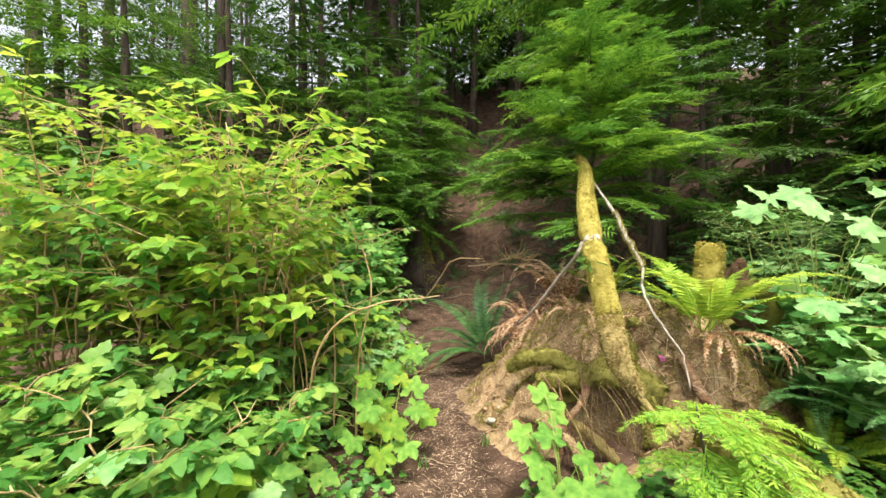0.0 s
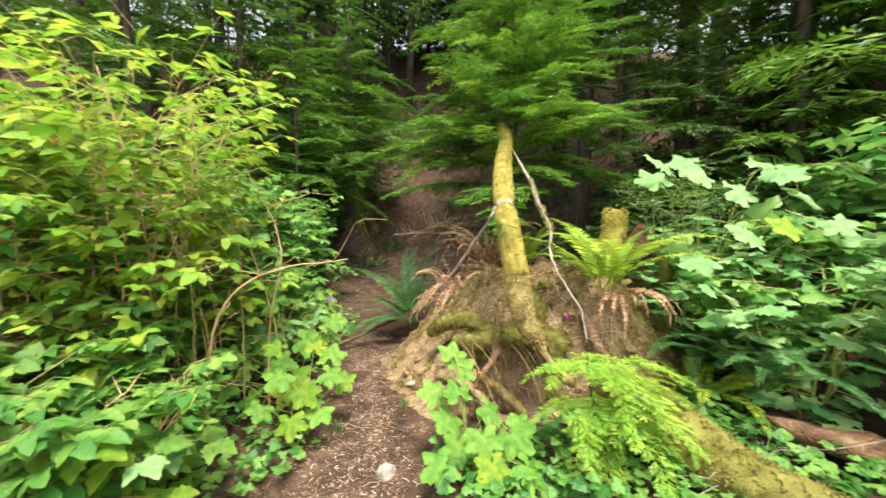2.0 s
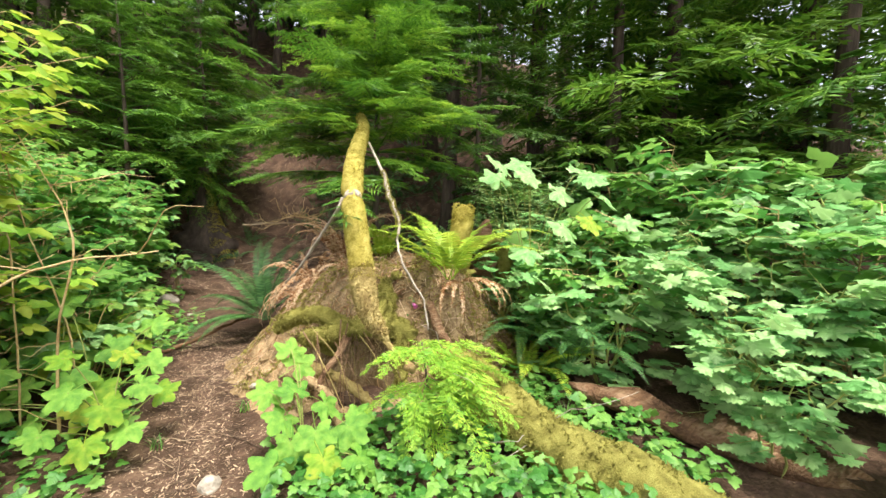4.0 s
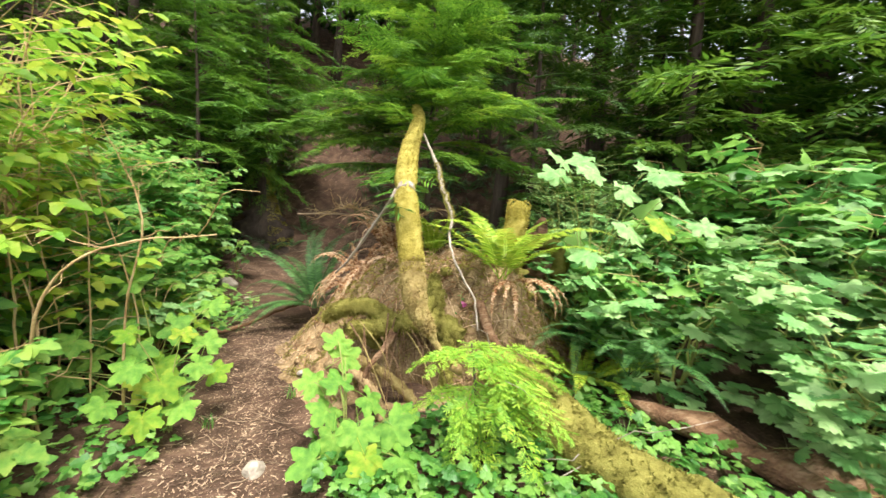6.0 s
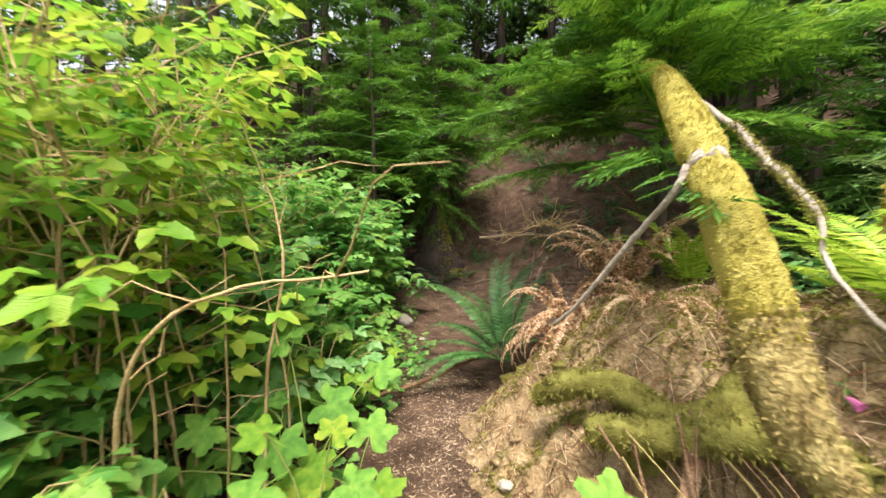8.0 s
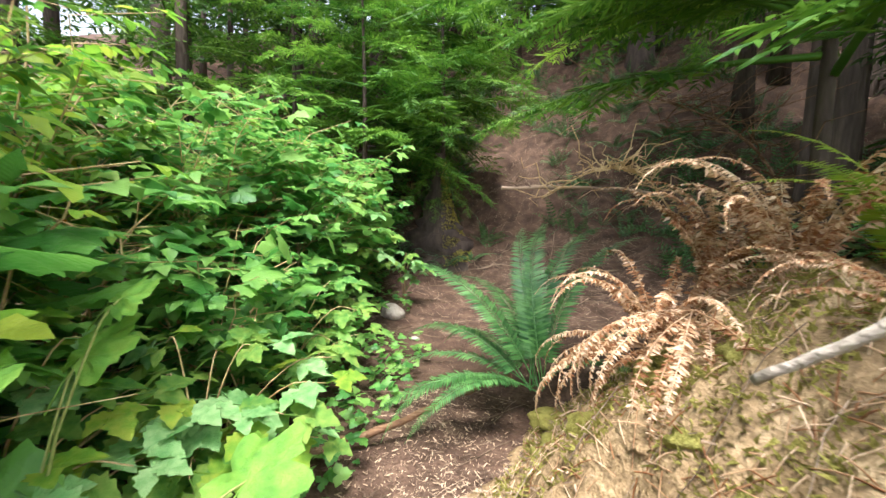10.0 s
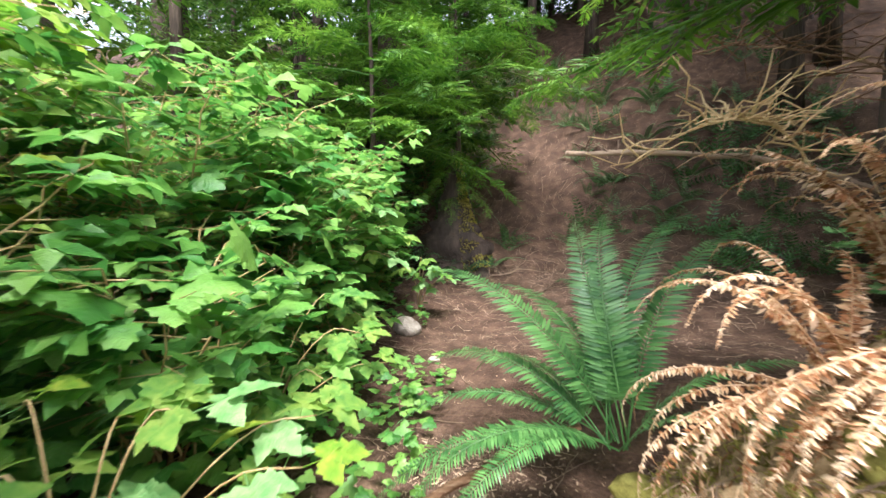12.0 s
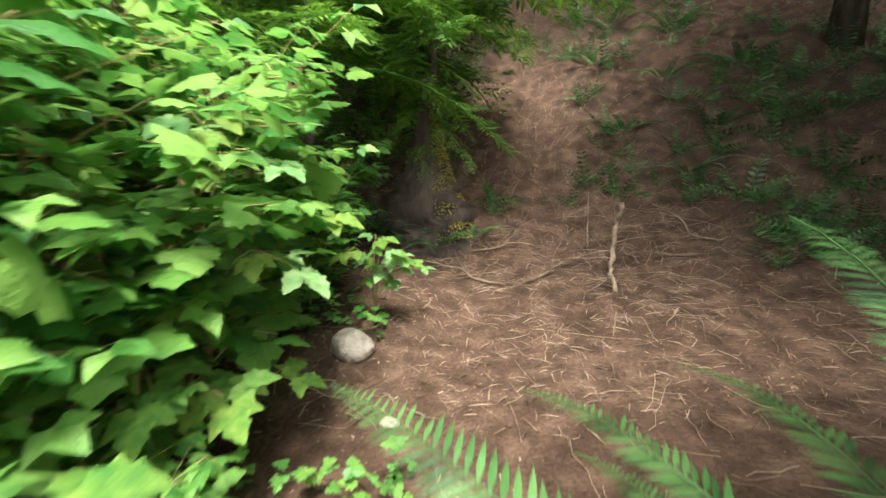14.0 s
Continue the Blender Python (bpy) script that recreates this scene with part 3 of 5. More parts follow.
NEWG = [bough_mesh("bright_bough", np.random.default_rng(50 + k), NEEDLE_Y, sprays=34, pairs=9, droop=0.22 + 0.12 * k, wide=0.27, slim=0.1, plain=True) for k in range(3)]
SPRAY = [bough_mesh("sapling_spray", np.random.default_rng(55 + k), NEEDLE_Y, sprays=24, pairs=9, droop=0.35 + 0.15 * k, wide=0.4, slim=0.1) for k in range(3)]
HX, HY = 1.78, 4.8
hem = conifer("young_hemlock", HX, HY, 0.85, 3.75, 60, 1.85, 1.15, "young hemlock with bright lacy green boughs", rng, FINE, trunk=0.045, up=9, bare_side=(25, 120, 2.2), power=0.55)
# bright new growth; its number also paints light onto the upper crown
for k in range(46):
    u = 0.40 + 0.60 * (k + 0.5) / 46
    if (150 + k * 137.5 + 65) % 360 < 120 and u < 0.62:
        continue
    ob = part("bough", NEWG[k % 3], None, hem)
    ob.matrix_basis = pose(0, 0, 3.75 * u - 0.15, 0, 0, 150 + k * 137.5) @ pose(0, 0, 0, 12, 0, 0) @ Matrix.Scale(1.75 * (1.05 - u) ** 0.55 + 0.1, 4)
for k, (az, z, s) in enumerate([(172, 1.35, 1.5), (184, 1.55, 1.6), (196, 1.4, 1.6), (208, 1.6, 1.5), (188, 1.85, 1.45), (165, 1.75, 1.4)]):
    ob = part("bough", FINE[k % 3], None, hem)
    ob.matrix_basis = pose(0, 0, z, 0, 0, az - 90) @ pose(0, 0, 0, 4, 0, 0) @ Matrix.Scale(s, 4)
hem2 = conifer("young_hemlock", -0.6, 10.3, float(ground_z(-0.6, 10.3)), 6.2, 74, 2.5, 2.1, "young hemlock leaning over the leafy thicket", rng, NEAR, trunk=0.07, up=0, bare_side=(-75, 120, 2.9))
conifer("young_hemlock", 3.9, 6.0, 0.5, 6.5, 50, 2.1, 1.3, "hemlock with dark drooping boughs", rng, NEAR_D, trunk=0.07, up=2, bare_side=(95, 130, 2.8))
fill = np.random.default_rng(61)
for x, y, h, low, reach, n, meshes in [(-1.9, 11.6, 7, 2.0, 2.2, 44, MID), (-1.7, 8.9, 6.0, 1.9, 1.9, 50, NEAR), (-3.2, 9.6, 7, 1.6, 2.0, 44, MID)]:
    conifer("conifer", x, y, float(ground_z(x, y)), h, n, reach, low, "green conifer with layered drooping boughs", fill, meshes, trunk=0.06, group="forest conifers", up=3)
sap = thing("hemlock_sapling", 1.36, 2.06, 0.12, "hemlock sapling with bright yellow-green new sprays", "conifer tree")
g = Geo()
tube(g, curve_pts([[0.02, -0.02, -0.05], [0.02, 0.0, 0.3], [-0.02, 0.02, 0.62]], 8), np.linspace(0.014, 0.004, 8), 6)
part("trunk", g, BARK, sap)
for k, (az, z, s, tilt) in enumerate([(-150, 0.6, 0.34, 5), (-95, 0.62, 0.42, 0), (-60, 0.58, 0.5, -2), (-20, 0.6, 0.45, 3), (60, 0.56, 0.36, 5), (140, 0.55, 0.36, 4), (-120, 0.42, 0.42, -8), (-75, 0.4, 0.52, -6), (-35, 0.38, 0.48, -5), (180, 0.38, 0.32, -5), (20, 0.3, 0.4, -5), (-100, 0.25, 0.4, -10), (-10, 0.48, 0.5, 0), (-48, 0.5, 0.52, -4), (-130, 0.3, 0.34, -8)]):
    ob = part("bough", SPRAY[k % 3], None, sap)
    ob.matrix_basis = pose(0, 0, z, 0, 0, az - 90) @ pose(0, 0, 0, tilt, 0, 0) @ Matrix.Scale(s * 1.15, 4)

# ---- leaning mossy log ----
ORG = np.array([1.1, 2.5, 0.8])
log = thing("mossy_log", *ORG, "thin leaning dead log clad in golden moss", "log")
LOG = curve_pts([(1.52, 4.45, 2.62), (1.46, 4.05, 2.38), (1.22, 3.35, 1.98), (1.10, 2.90, 1.62), (1.10, 2.66, 1.22), (1.12, 2.52, 0.87), (1.24, 2.44, 0.64)], 60) - ORG
rl = np.interp(np.linspace(0, 1, 60), [0, 0.04, 0.3, 0.55, 0.8, 0.93, 1], [0.03, 0.052, 0.072, 0.082, 0.082, 0.05, 0.02])
rl[29:31] *= 0.8
mr = np.random.default_rng(3)
g = Geo()
tube(g, LOG[:43], rl[:43], 18, 0.06, mr)
part("trunk", g, MOSS, log)
g = Geo()
tube(g, LOG[42:], rl[42:] * 1.01, 18, 0.06, mr)
part("butt", g, BARKM, log, "brown mossy lower end")


def fuzz(points, normals, length, rng, width=0.3):
    """Short pointed blades standing on a surface."""
    blade = (np.array([[-width, 0, 0], [width, 0, 0], [0, 1, 0.25]]), np.array([[0, 1, 2]]), ())
    n = np.asarray(normals) + 0.55 * rng.standard_normal(np.shape(normals)) + np.array([0, 0, -0.25])
    return Geo().stamp(blade, frames(n, rng.standard_normal(np.shape(normals)), length * rng.uniform(0.5, 1.3, len(n))), points)


def around(line, radii, count, rng, lo=0.0, hi=1.0):
    """Places and outward ways all round a limb."""
    t = rng.uniform(lo, hi, count) * (len(line) - 1)
    tan = unit(np.gradient(line, axis=0))
    i = t.astype(int)
    w = unit(np.cross(tan[i], rng.standard_normal((count, 3))))
    c = np.stack([np.interp(t, np.arange(len(line)), line[:, k]) for k in range(3)], -1)
    return c + w * np.interp(t, np.arange(len(line)), radii)[:, None] * 0.96, w


p, w = around(LOG, rl, 1500, mr, 0.7, 0.97)
part("moss_tuft", fuzz(p, w, 0.02, mr), BARKM, log, kind="stuff")
p, w = around(LOG, rl, 15000, mr, 0.02, 0.74)
part("moss_tuft", fuzz(p, w, 0.013, mr), MOSS, log, kind="stuff")
g = Geo()
tube(g, LOG[29:31], rl[29:31] * 1.02 + 0.002, 14, 0.05, mr)
part("bare_bark", g, BARKP, log, "bare grey ring of bark")
rb = curve_pts([(1.44, 3.75, 2.2), (1.47, 3.4, 1.9), (1.45, 3.1, 1.66), (1.46, 2.9, 1.45), (1.42, 2.8, 1.27), (1.44, 2.6, 1.07), (1.52, 2.5, 0.89), (1.54, 2.45, 0.69)], 36) - ORG
rb[1:-1] += 0.004 * mr.standard_normal((34, 3))
g = Geo()
tube(g, rb, np.interp(np.linspace(0, 1, 36), [0, 0.25, 0.45, 1], [0.010, 0.018, 0.011, 0.005]), 7, 0.12, mr)
part("branch", g, BARKP, log, "bare grey branch, mossy in its middle")
p, w = around(rb, np.full(36, 0.02), 1400, mr, 0.15, 0.45)
part("moss_tuft", fuzz(p, w, 0.014, mr), MOSSG, log, kind="stuff")
lb = curve_pts([(1.03, 2.9, 1.62), (0.99, 2.92, 1.52), (0.9, 3.1, 1.33), (0.76, 3.3, 1.06), (0.66, 3.42, 0.92)], 24) - ORG
g = Geo()
tube(g, lb, np.linspace(0.017, 0.008, 24), 7, 0.1, mr)
part("branch", g, BARKP, log, "thin grey branch propped on the mound")
g = Geo()
tube(g, curve_pts([(1.22, 2.45, 0.66), (1.30, 2.40, 0.55), (1.36, 2.36, 0.50)], 8) - ORG, np.linspace(0.026, 0.008, 8), 7)
g2 = Geo()
tube(g2, np.array([(1.34, 2.36, 0.50), (1.37, 2.35, 0.48), (1.40, 2.34, 0.45)]) - ORG, [0.03, 0.035, 0.02], 8, 0.15, mr)
part("branch", g, BARKM, log, "thin root-like foot of the log")
part("knot", g2, CANE, log, "broken pale knot")

# ---- mound: roots, moss, strands ----
MO = np.array([1.75, 4.0, 0.0])
mr = np.random.default_rng(5)
for keys, r0, r1, mat, lab in [
    ([(0.6, 3.55, 0.5), (0.74, 3.42, 0.62), (0.93, 3.28, 0.66), (1.12, 3.1, 0.58), (1.30, 3.05, 0.66), (1.5, 3.15, 0.76)], 0.05, 0.10, MOSSG, "thick mossy root"),
    ([(0.72, 3.1, 0.30), (0.90, 2.85, 0.33), (1.05, 2.75, 0.25), (1.2, 2.7, 0.1)], 0.045, 0.03, BARKM, "bare brown root"),
    ([(1.7, 2.8, 0.8), (1.72, 2.6, 0.6), (1.85, 2.4, 0.42), (2.0, 2.2, 0.32)], 0.035, 0.025, ROT, "rotting root"),
    ([(1.1, 3.0, 0.6), (1.0, 2.8, 0.5), (0.85, 2.72, 0.35), (0.8, 2.7, 0.1)], 0.03, 0.015, ROT, "thin brown root"),
    ([(0.9, 4.3, 0.66), (0.98, 4.14, 0.66), (1.08, 4.0, 0.7), (1.2, 3.88, 0.78)], 0.03, 0.045, MOSSG, "mossy stick on the mound"),
    ([(0.78, 3.2, 0.5), (0.98, 3.02, 0.56), (1.2, 2.9, 0.62), (1.42, 2.92, 0.6), (1.6, 2.84, 0.52)], 0.06, 0.085, MOSSG, "thick moss-covered root over the hollow"),
    ([(1.5, 3.3, 0.9), (1.42, 3.02, 0.72), (1.46, 2.8, 0.5), (1.42, 2.66, 0.22)], 0.06, 0.04, MOSSG, "mossy root hanging over the hollow"),
    ([(0.62, 3.0, 0.3), (0.72, 2.82, 0.34), (0.88, 2.68, 0.24), (0.95, 2.6, 0.04)], 0.05, 0.03, MOUND, "earth-crusted root"),
]:
    line = curve_pts(keys, 26) - MO
    rad = np.linspace(r0, r1, 26) * (1 + 0.15 * np.sin(np.linspace(0, 9, 26)))
    g = Geo()
    tube(g, line, rad, 12, 0.16, mr)
    part("root", g, mat, mound, lab)
    if mat is MOSSG:
        p, w = around(line, rad, 1800, mr)
        part("moss_tuft", fuzz(p, w, 0.024, mr), MOSSG, mound, kind="stuff")


def on_mound(n, rng, xr=(0.15, 3.2), yr=(2.4, 5.3), least=0.06):
    x, y = rng.uniform(*xr, n), rng.uniform(*yr, n)
    keep = mound_z(x, y) > least
    x, y = x[keep], y[keep]
    e = 0.02
    z = surface_z(x, y) - 0.02
    nx, ny = (surface_z(x + e, y) - z - 0.02) / e, (surface_z(x, y + e) - z - 0.02) / e
    return np.stack([x, y, z], -1), unit(np.stack([-nx, -ny, np.ones_like(nx)], -1))


p, w = on_mound(42000, mr)
patch = fbm(p[:, 0], p[:, 1], 5.0, 3.0) + 0.35 * fbm(p[:, 0], p[:, 1], 13.0, 1.0) > -0.12
part("moss_patch", fuzz(p[patch] - MO, w[patch], 0.034, mr, 0.2), MOSSG, mound, kind="stuff")


def strands(count, rng, places, ways, length, thick, mat, parent, name, offset):
    """Many thin bent fibres lying on a surface."""
    g = Geo()
    for k in range(count):
        d = np.cross(ways[k], rng.standard_normal(3))
        d = unit(d + np.array([0, 0, -0.3]))
        L = length * rng.uniform(0.4, 1.4)
        s = np.linspace(0, 1, 4)[:, None]
        q = places[k] + ways[k] * (0.012 + 0.05 * L * np.sin(np.pi * s)) + d * L * (s - 0.3) + np.array([0, 0, -0.25 * L]) * s ** 2
        tube(g, q - offset, thick * rng.uniform(0.6, 1.4), 3, cap=False)
    return part(name, g, mat, parent, kind="stuff")


p, w = on_mound(5600, mr)
strands(min(3600, len(p)), mr, p, w, 0.13, 0.0022, DEAD, mound, "straw", MO)
p, w = on_mound(900, mr, yr=(2.4, 3.4))
strands(len(p), mr, p, w, 0.15, 0.0025, ROT, mound, "root_hair", MO)

for k in range(80):
    cx, cy = mr.uniform(0.3, 2.9), mr.uniform(2.5, 4.9)
    if float(mound_z(cx, cy)) < 0.12:
        continue
    bm = bmesh.new()
    bmesh.ops.create_icosphere(bm, subdivisions=3, radius=1.0)
    mossy = mr.uniform() < 0.45
    s = mr.uniform(0.04, 0.10) if mossy else mr.uniform(0.015, 0.045)
    for v in bm.verts:
        v.co *= 1 + 0.7 * noise.noise(v.co * 1.3 + Vector((k * 3.1, 0, 0))) + 0.22 * noise.noise(v.co * 4 + Vector((0, k, 0)))
        v.co = Vector((v.co.x * s * 1.3, v.co.y * s, v.co.z * s * 0.75))
    me = bpy.data.meshes.new("clump")
    bm.to_mesh(me)
    bm.free()
    me.materials.append(MOSSG if mossy else MOUND)
    me.polygons.foreach_set("use_smooth", np.ones(len(me.polygons), bool))
    ob = part("clump", me, None, mound, "mossy clod" if mossy else "crumbling clod of soil")
    ob.matrix_basis = pose(cx - MO[0], cy - MO[1], float(surface_z(cx, cy)) - 0.02 - 0.35 * s, 0, 0, mr.uniform(0, 360))

for k in range(20):
    a = mr.uniform(-0.4, 0.5)
    top = np.array([1.15 + a, 2.95 + 0.12 * mr.uniform(-1, 1), 0.62 + 0.1 * mr.uniform(-1, 1)])
    end = top + np.array([0.25 * mr.uniform(-1, 1), -0.25 - 0.15 * mr.uniform(), -0.42 - 0.2 * mr.uniform()])
    mid = 0.5 * (top + end) + np.array([0.08 * mr.uniform(-1, 1), -0.1 * mr.uniform(), 0.06])
    g = Geo()
    tube(g, curve_pts([top, mid, end], 9) - MO, np.linspace(1.0, 0.35, 9) * mr.uniform(0.0025, 0.007), 5)
    part("root", g, (ROT, ROT, BARKM)[k % 3], mound, "thin hanging root")

# mossy stub with a rotten red heart
stub = thing("mossy_stub", 2.27, 3.38, 1.0, "broken upright stub wrapped in golden moss", "stump")
g = Geo()
sl = curve_pts([(0, 0, -0.15), (0.0, 0.0, 0.2), (0.03, 0.02, 0.45), (0.06, 0.04, 0.62)], 14)
tube(g, sl, np.interp(np.linspace(0, 1, 14), [0, 0.6, 0.9, 1], [0.12, 0.10, 0.085, 0.03]), 12, 0.14, mr)
part("trunk", g, MOSS, stub)
p, w = around(sl, np.full(14, 0.1), 2200, mr)
part("moss_tuft", fuzz(p, w, 0.025, mr), MOSS, stub, kind="stuff")
g = Geo()
tube(g, curve_pts([(0.25, 0.1, -0.1), (0.33, 0.12, 0.25), (0.40, 0.15, 0.48)], 10), np.linspace(0.2, 0.03, 10), 11, 0.3, mr)
part("heartwood", g, ROT, stub, "rotten red-brown wood")
g = Geo()
tube(g, curve_pts([(0.1, -0.05, 0.22), (0.3, -0.1, 0.26), (0.45, -0.08, 0.16), (0.5, -0.05, -0.1)], 12), np.linspace(0.05, 0.08, 12), 10, 0.18, mr)
part("limb", g, MOSSG, stub, "mossy curved limb")

# ---- rotten logs at the mound's foot ----
dl = thing("fallen_log", 2.0, 1.4, 0.1, "rotting fallen log thick with yellow-green moss", "log")
ll = curve_pts([(1.72, 2.5, 0.42), (1.86, 1.95, 0.28), (1.98, 1.5, 0.2), (2.12, 1.1, 0.16), (2.3, 0.6, 0.12), (2.5, 0.0, 0.1)], 40) - np.array([2.0, 1.4, 0.1])
rr = np.linspace(0.15, 0.2, 40) * (1 + 0.1 * np.sin(np.linspace(0, 14, 40)))
g = Geo()
tube(g, ll, rr, 16, 0.07, mr)
part("trunk", g, MOSSG, dl)
p, w = around(ll, rr, 6500, mr)
part("moss_tuft", fuzz(p, w, 0.028, mr), MOSSG, dl, kind="stuff")
pl = thing("split_log", 2.8, 1.4, 0.15, "split rotten log with bare brown wood grain", "log")
for k in range(5):
    a, b = np.array([2.42 + 0.13 * k, 1.95 - 0.05 * k, 0.36 - 0.05 * k]), np.array([3.25 + 0.16 * k, 0.62 - 0.03 * k, 0.12 - 0.02 * k])
    s = np.linspace(0, 1, 12)[:, None]
    q = a + (b - a) * s + 0.012 * mr.standard_normal((12, 3)) - np.array([2.8, 1.4, 0.15])
    g = Geo()
    tube(g, q, np.interp(s[:, 0], [0, 0.1, 0.8, 1], [0.02, 0.06, 0.075, 0.03]) * mr.uniform(0.7, 1.2), 7, 0.25, mr)
    part("splinter", g, ROT, pl)

# ---- ferns ----
FY = [frond_mesh("light_frond", np.random.default_rng(60 + k), FERN_Y, arch=0.5 + 0.1 * k, pinnae=46, width=0.075, blade_w=0.1) for k in range(3)]
FD = [frond_mesh("dark_frond", np.random.default_rng(70 + k), FERN_D, arch=0.64 + 0.07 * k, length=1.12, pinnae=66, width=0.056, blade_w=0.082) for k in range(3)]
FX = [frond_mesh("brown_frond", np.random.default_rng(80 + k), DEAD, arch=0.42 + 0.12 * k, curl=1.3, ragged=0.34, width=0.038, pinnae=84, detail=2, blade_w=0.2) for k in range(3)]
fern(FY, 1.90, 2.84, float(surface_z(1.9, 2.84)), 12, "light green sword fern on the root mound", np.random.default_rng(1), 1.05, rise=4)
fern(FD, 0.54, 4.95, 0.24, 0, "dark glossy sword fern beside the trail", np.random.default_rng(2), 1.0, exact=[(192, -34, 0.95), (214, -26, 0.8), (205, -26, 0.9), (141, 12, 1.12), (124, 12, 1.0), (104, 18, 1.0), (80, 32, 1.1), (60, 36, 1.18), (42, 36, 1.2), (26, 28, 1.1), (172, -24, 0.95), (155, -8, 0.95), (345, 4, 0.8), (310, 0, 0.7), (135, -12, 0.85), (112, -4, 0.9)])
fern(FX, 1.0, 4.5, float(surface_z(1.0, 4.5)), 15, "withered brown fern with curled fronds", np.random.default_rng(3), 0.92, name="dead_fern", rise=16)
fern(FX, 1.35, 4.28, float(surface_z(1.35, 4.28)), 18, "withered brown fern on the mound's crest", np.random.default_rng(13), 1.0, name="dead_fern", rise=14)
fern(FX, 1.38, 4.78, float(surface_z(1.38, 4.78)), 20, "tall withered brown fern with drooping curled fronds", np.random.default_rng(17), 1.08, name="dead_fern", rise=24)
fern(FX, 1.0, 4.62, float(surface_z(1.0, 4.62)) + 0.04, 12, "tan dry fronds trailing down the mound", np.random.default_rng(18), 0.8, name="dead_fern", rise=-50, sector=(150, 300))
fern(FX, 1.25, 3.7, float(surface_z(1.25, 3.7)), 12, "rust-brown dry fronds matted behind the log", np.random.default_rng(15), 0.6, name="dead_fern", rise=-25)
fern(FX, 1.02, 4.28, float(surface_z(1.02, 4.28)) + 0.05, 11, "dry fallen fronds lying down the mound", np.random.default_rng(14), 0.85, name="dead_fern", rise=-62, sector=(170, 270))
fern(FX, 1.95, 2.8, float(surface_z(1.95, 2.8)) + 0.08, 9, "withered brown fronds hanging from the mound", np.random.default_rng(4), 0.66, name="dead_fern", rise=-40, sector=(225, 345))
fern(FY, 1.72, 4.2, float(surface_z(1.72, 4.2)), 11, "sword fern behind the leaning log", np.random.default_rng(5), 0.9, rise=14)
fern(FY, 2.3, 3.6, float(surface_z(2.3, 3.6)), 11, "sword fern arching over the mossy stub", np.random.default_rng(6), 0.98, rise=12)
fern(FY, 2.5, 2.55, float(surface_z(2.5, 2.55)), 11, "sword fern spilling down the mound's flank", np.random.default_rng(16), 0.85, rise=-6)
fern(FD, 2.75, 2.95, float(surface_z(2.75, 2.95)) + 0.02, 12, "green sword fern at the mound's foot", np.random.default_rng(8), 0.95)
fern(FD, 2.6, 2.15, 0.42, 9, "green sword fern by the fallen log", np.random.default_rng(9), 0.75, sector=(150, 350))
FS = [frond_mesh("small_frond", np.random.default_rng(75 + k), FERN_D, arch=0.45 + 0.1 * k, pinnae=10, width=0.10, detail=2, blade_w=0.2) for k in range(2)]
hill = fern(FS, 0, 0, -3, 6, "small dark fern on the soil bank", np.random.default_rng(10), 0.6, group="bank ferns")
rng = np.random.default_rng(21)
for k in range(330):
    x, y = rng.uniform(-2.6, 6.0), 8.6 + 7.0 * rng.uniform() ** 1.2
    if ((x - 0.95) / 0.85) ** 2 + ((y - 12.2) / 1.5) ** 2 < 1 or (-1.2 < x < 2.6 and y < 10.2):
        continue
    copy_thing(hill, pose(x, y, float(ground_z(x, y)), -30, 0, rng.uniform(0, 360)) @ Matrix.Scale(rng.uniform(0.6, 1.35), 4))
for k, (x, y, sc) in enumerate([(-0.35, 9.55, 0.62), (-0.75, 9.45, 0.6), (0.05, 9.8, 0.55), (-1.05, 9.6, 0.6), (2.9, 10.4, 0.75), (3.5, 10.9, 0.8), (2.3, 11.2, 0.7), (3.1, 11.8, 0.8), (4.1, 11.6, 0.85), (2.2, 12.6, 0.7), (3.6, 12.8, 0.8), (-0.5, 12.0, 0.6), (4.6, 10.4, 0.8), (2.7, 13.6, 0.8)]):
    fern(FD, x, y, float(ground_z(x, y)), 8, "sword fern growing on the shaded bank", np.random.default_rng(200 + k), sc, rise=-8, group="bank sword ferns")
hill.matrix_basis = pose(4.6, 9.0, float(ground_z(4.6, 9.0)))

sl = curve_pts([(0, -0.1, -0.4), (0.0, -0.05, 0.2), (0.0, 0.02, 0.9), (0.0, 0.0, 1.9)], 18)
rs = np.interp(np.linspace(0, 1, 18), [0, 0.3, 0.55, 0.8, 1], [0.85, 0.62, 0.36, 0.17, 0.09])
g = Geo()
tube(g, sl, rs, 14, 0.14, mr)
part("root_flare", g, BARK, hem2)
p, w = around(sl, rs, 9000, mr, 0.1, 0.95)
keep = w[:, 0] > 0.25
part("moss_tuft", fuzz(p[keep], w[keep], 0.04, mr), MOSS, hem2, kind="stuff")
for k in range(14):
    ob = part("bough", MID[k % 3], None, hem2)
    ob.matrix_basis = pose(0, 0, 1.05 + 0.09 * k, 0, 0, 40 + k * 137.5) @ pose(0, 0, 0, -26, 0, 0) @ Matrix.Scale(mr.uniform(0.7, 1.1), 4)

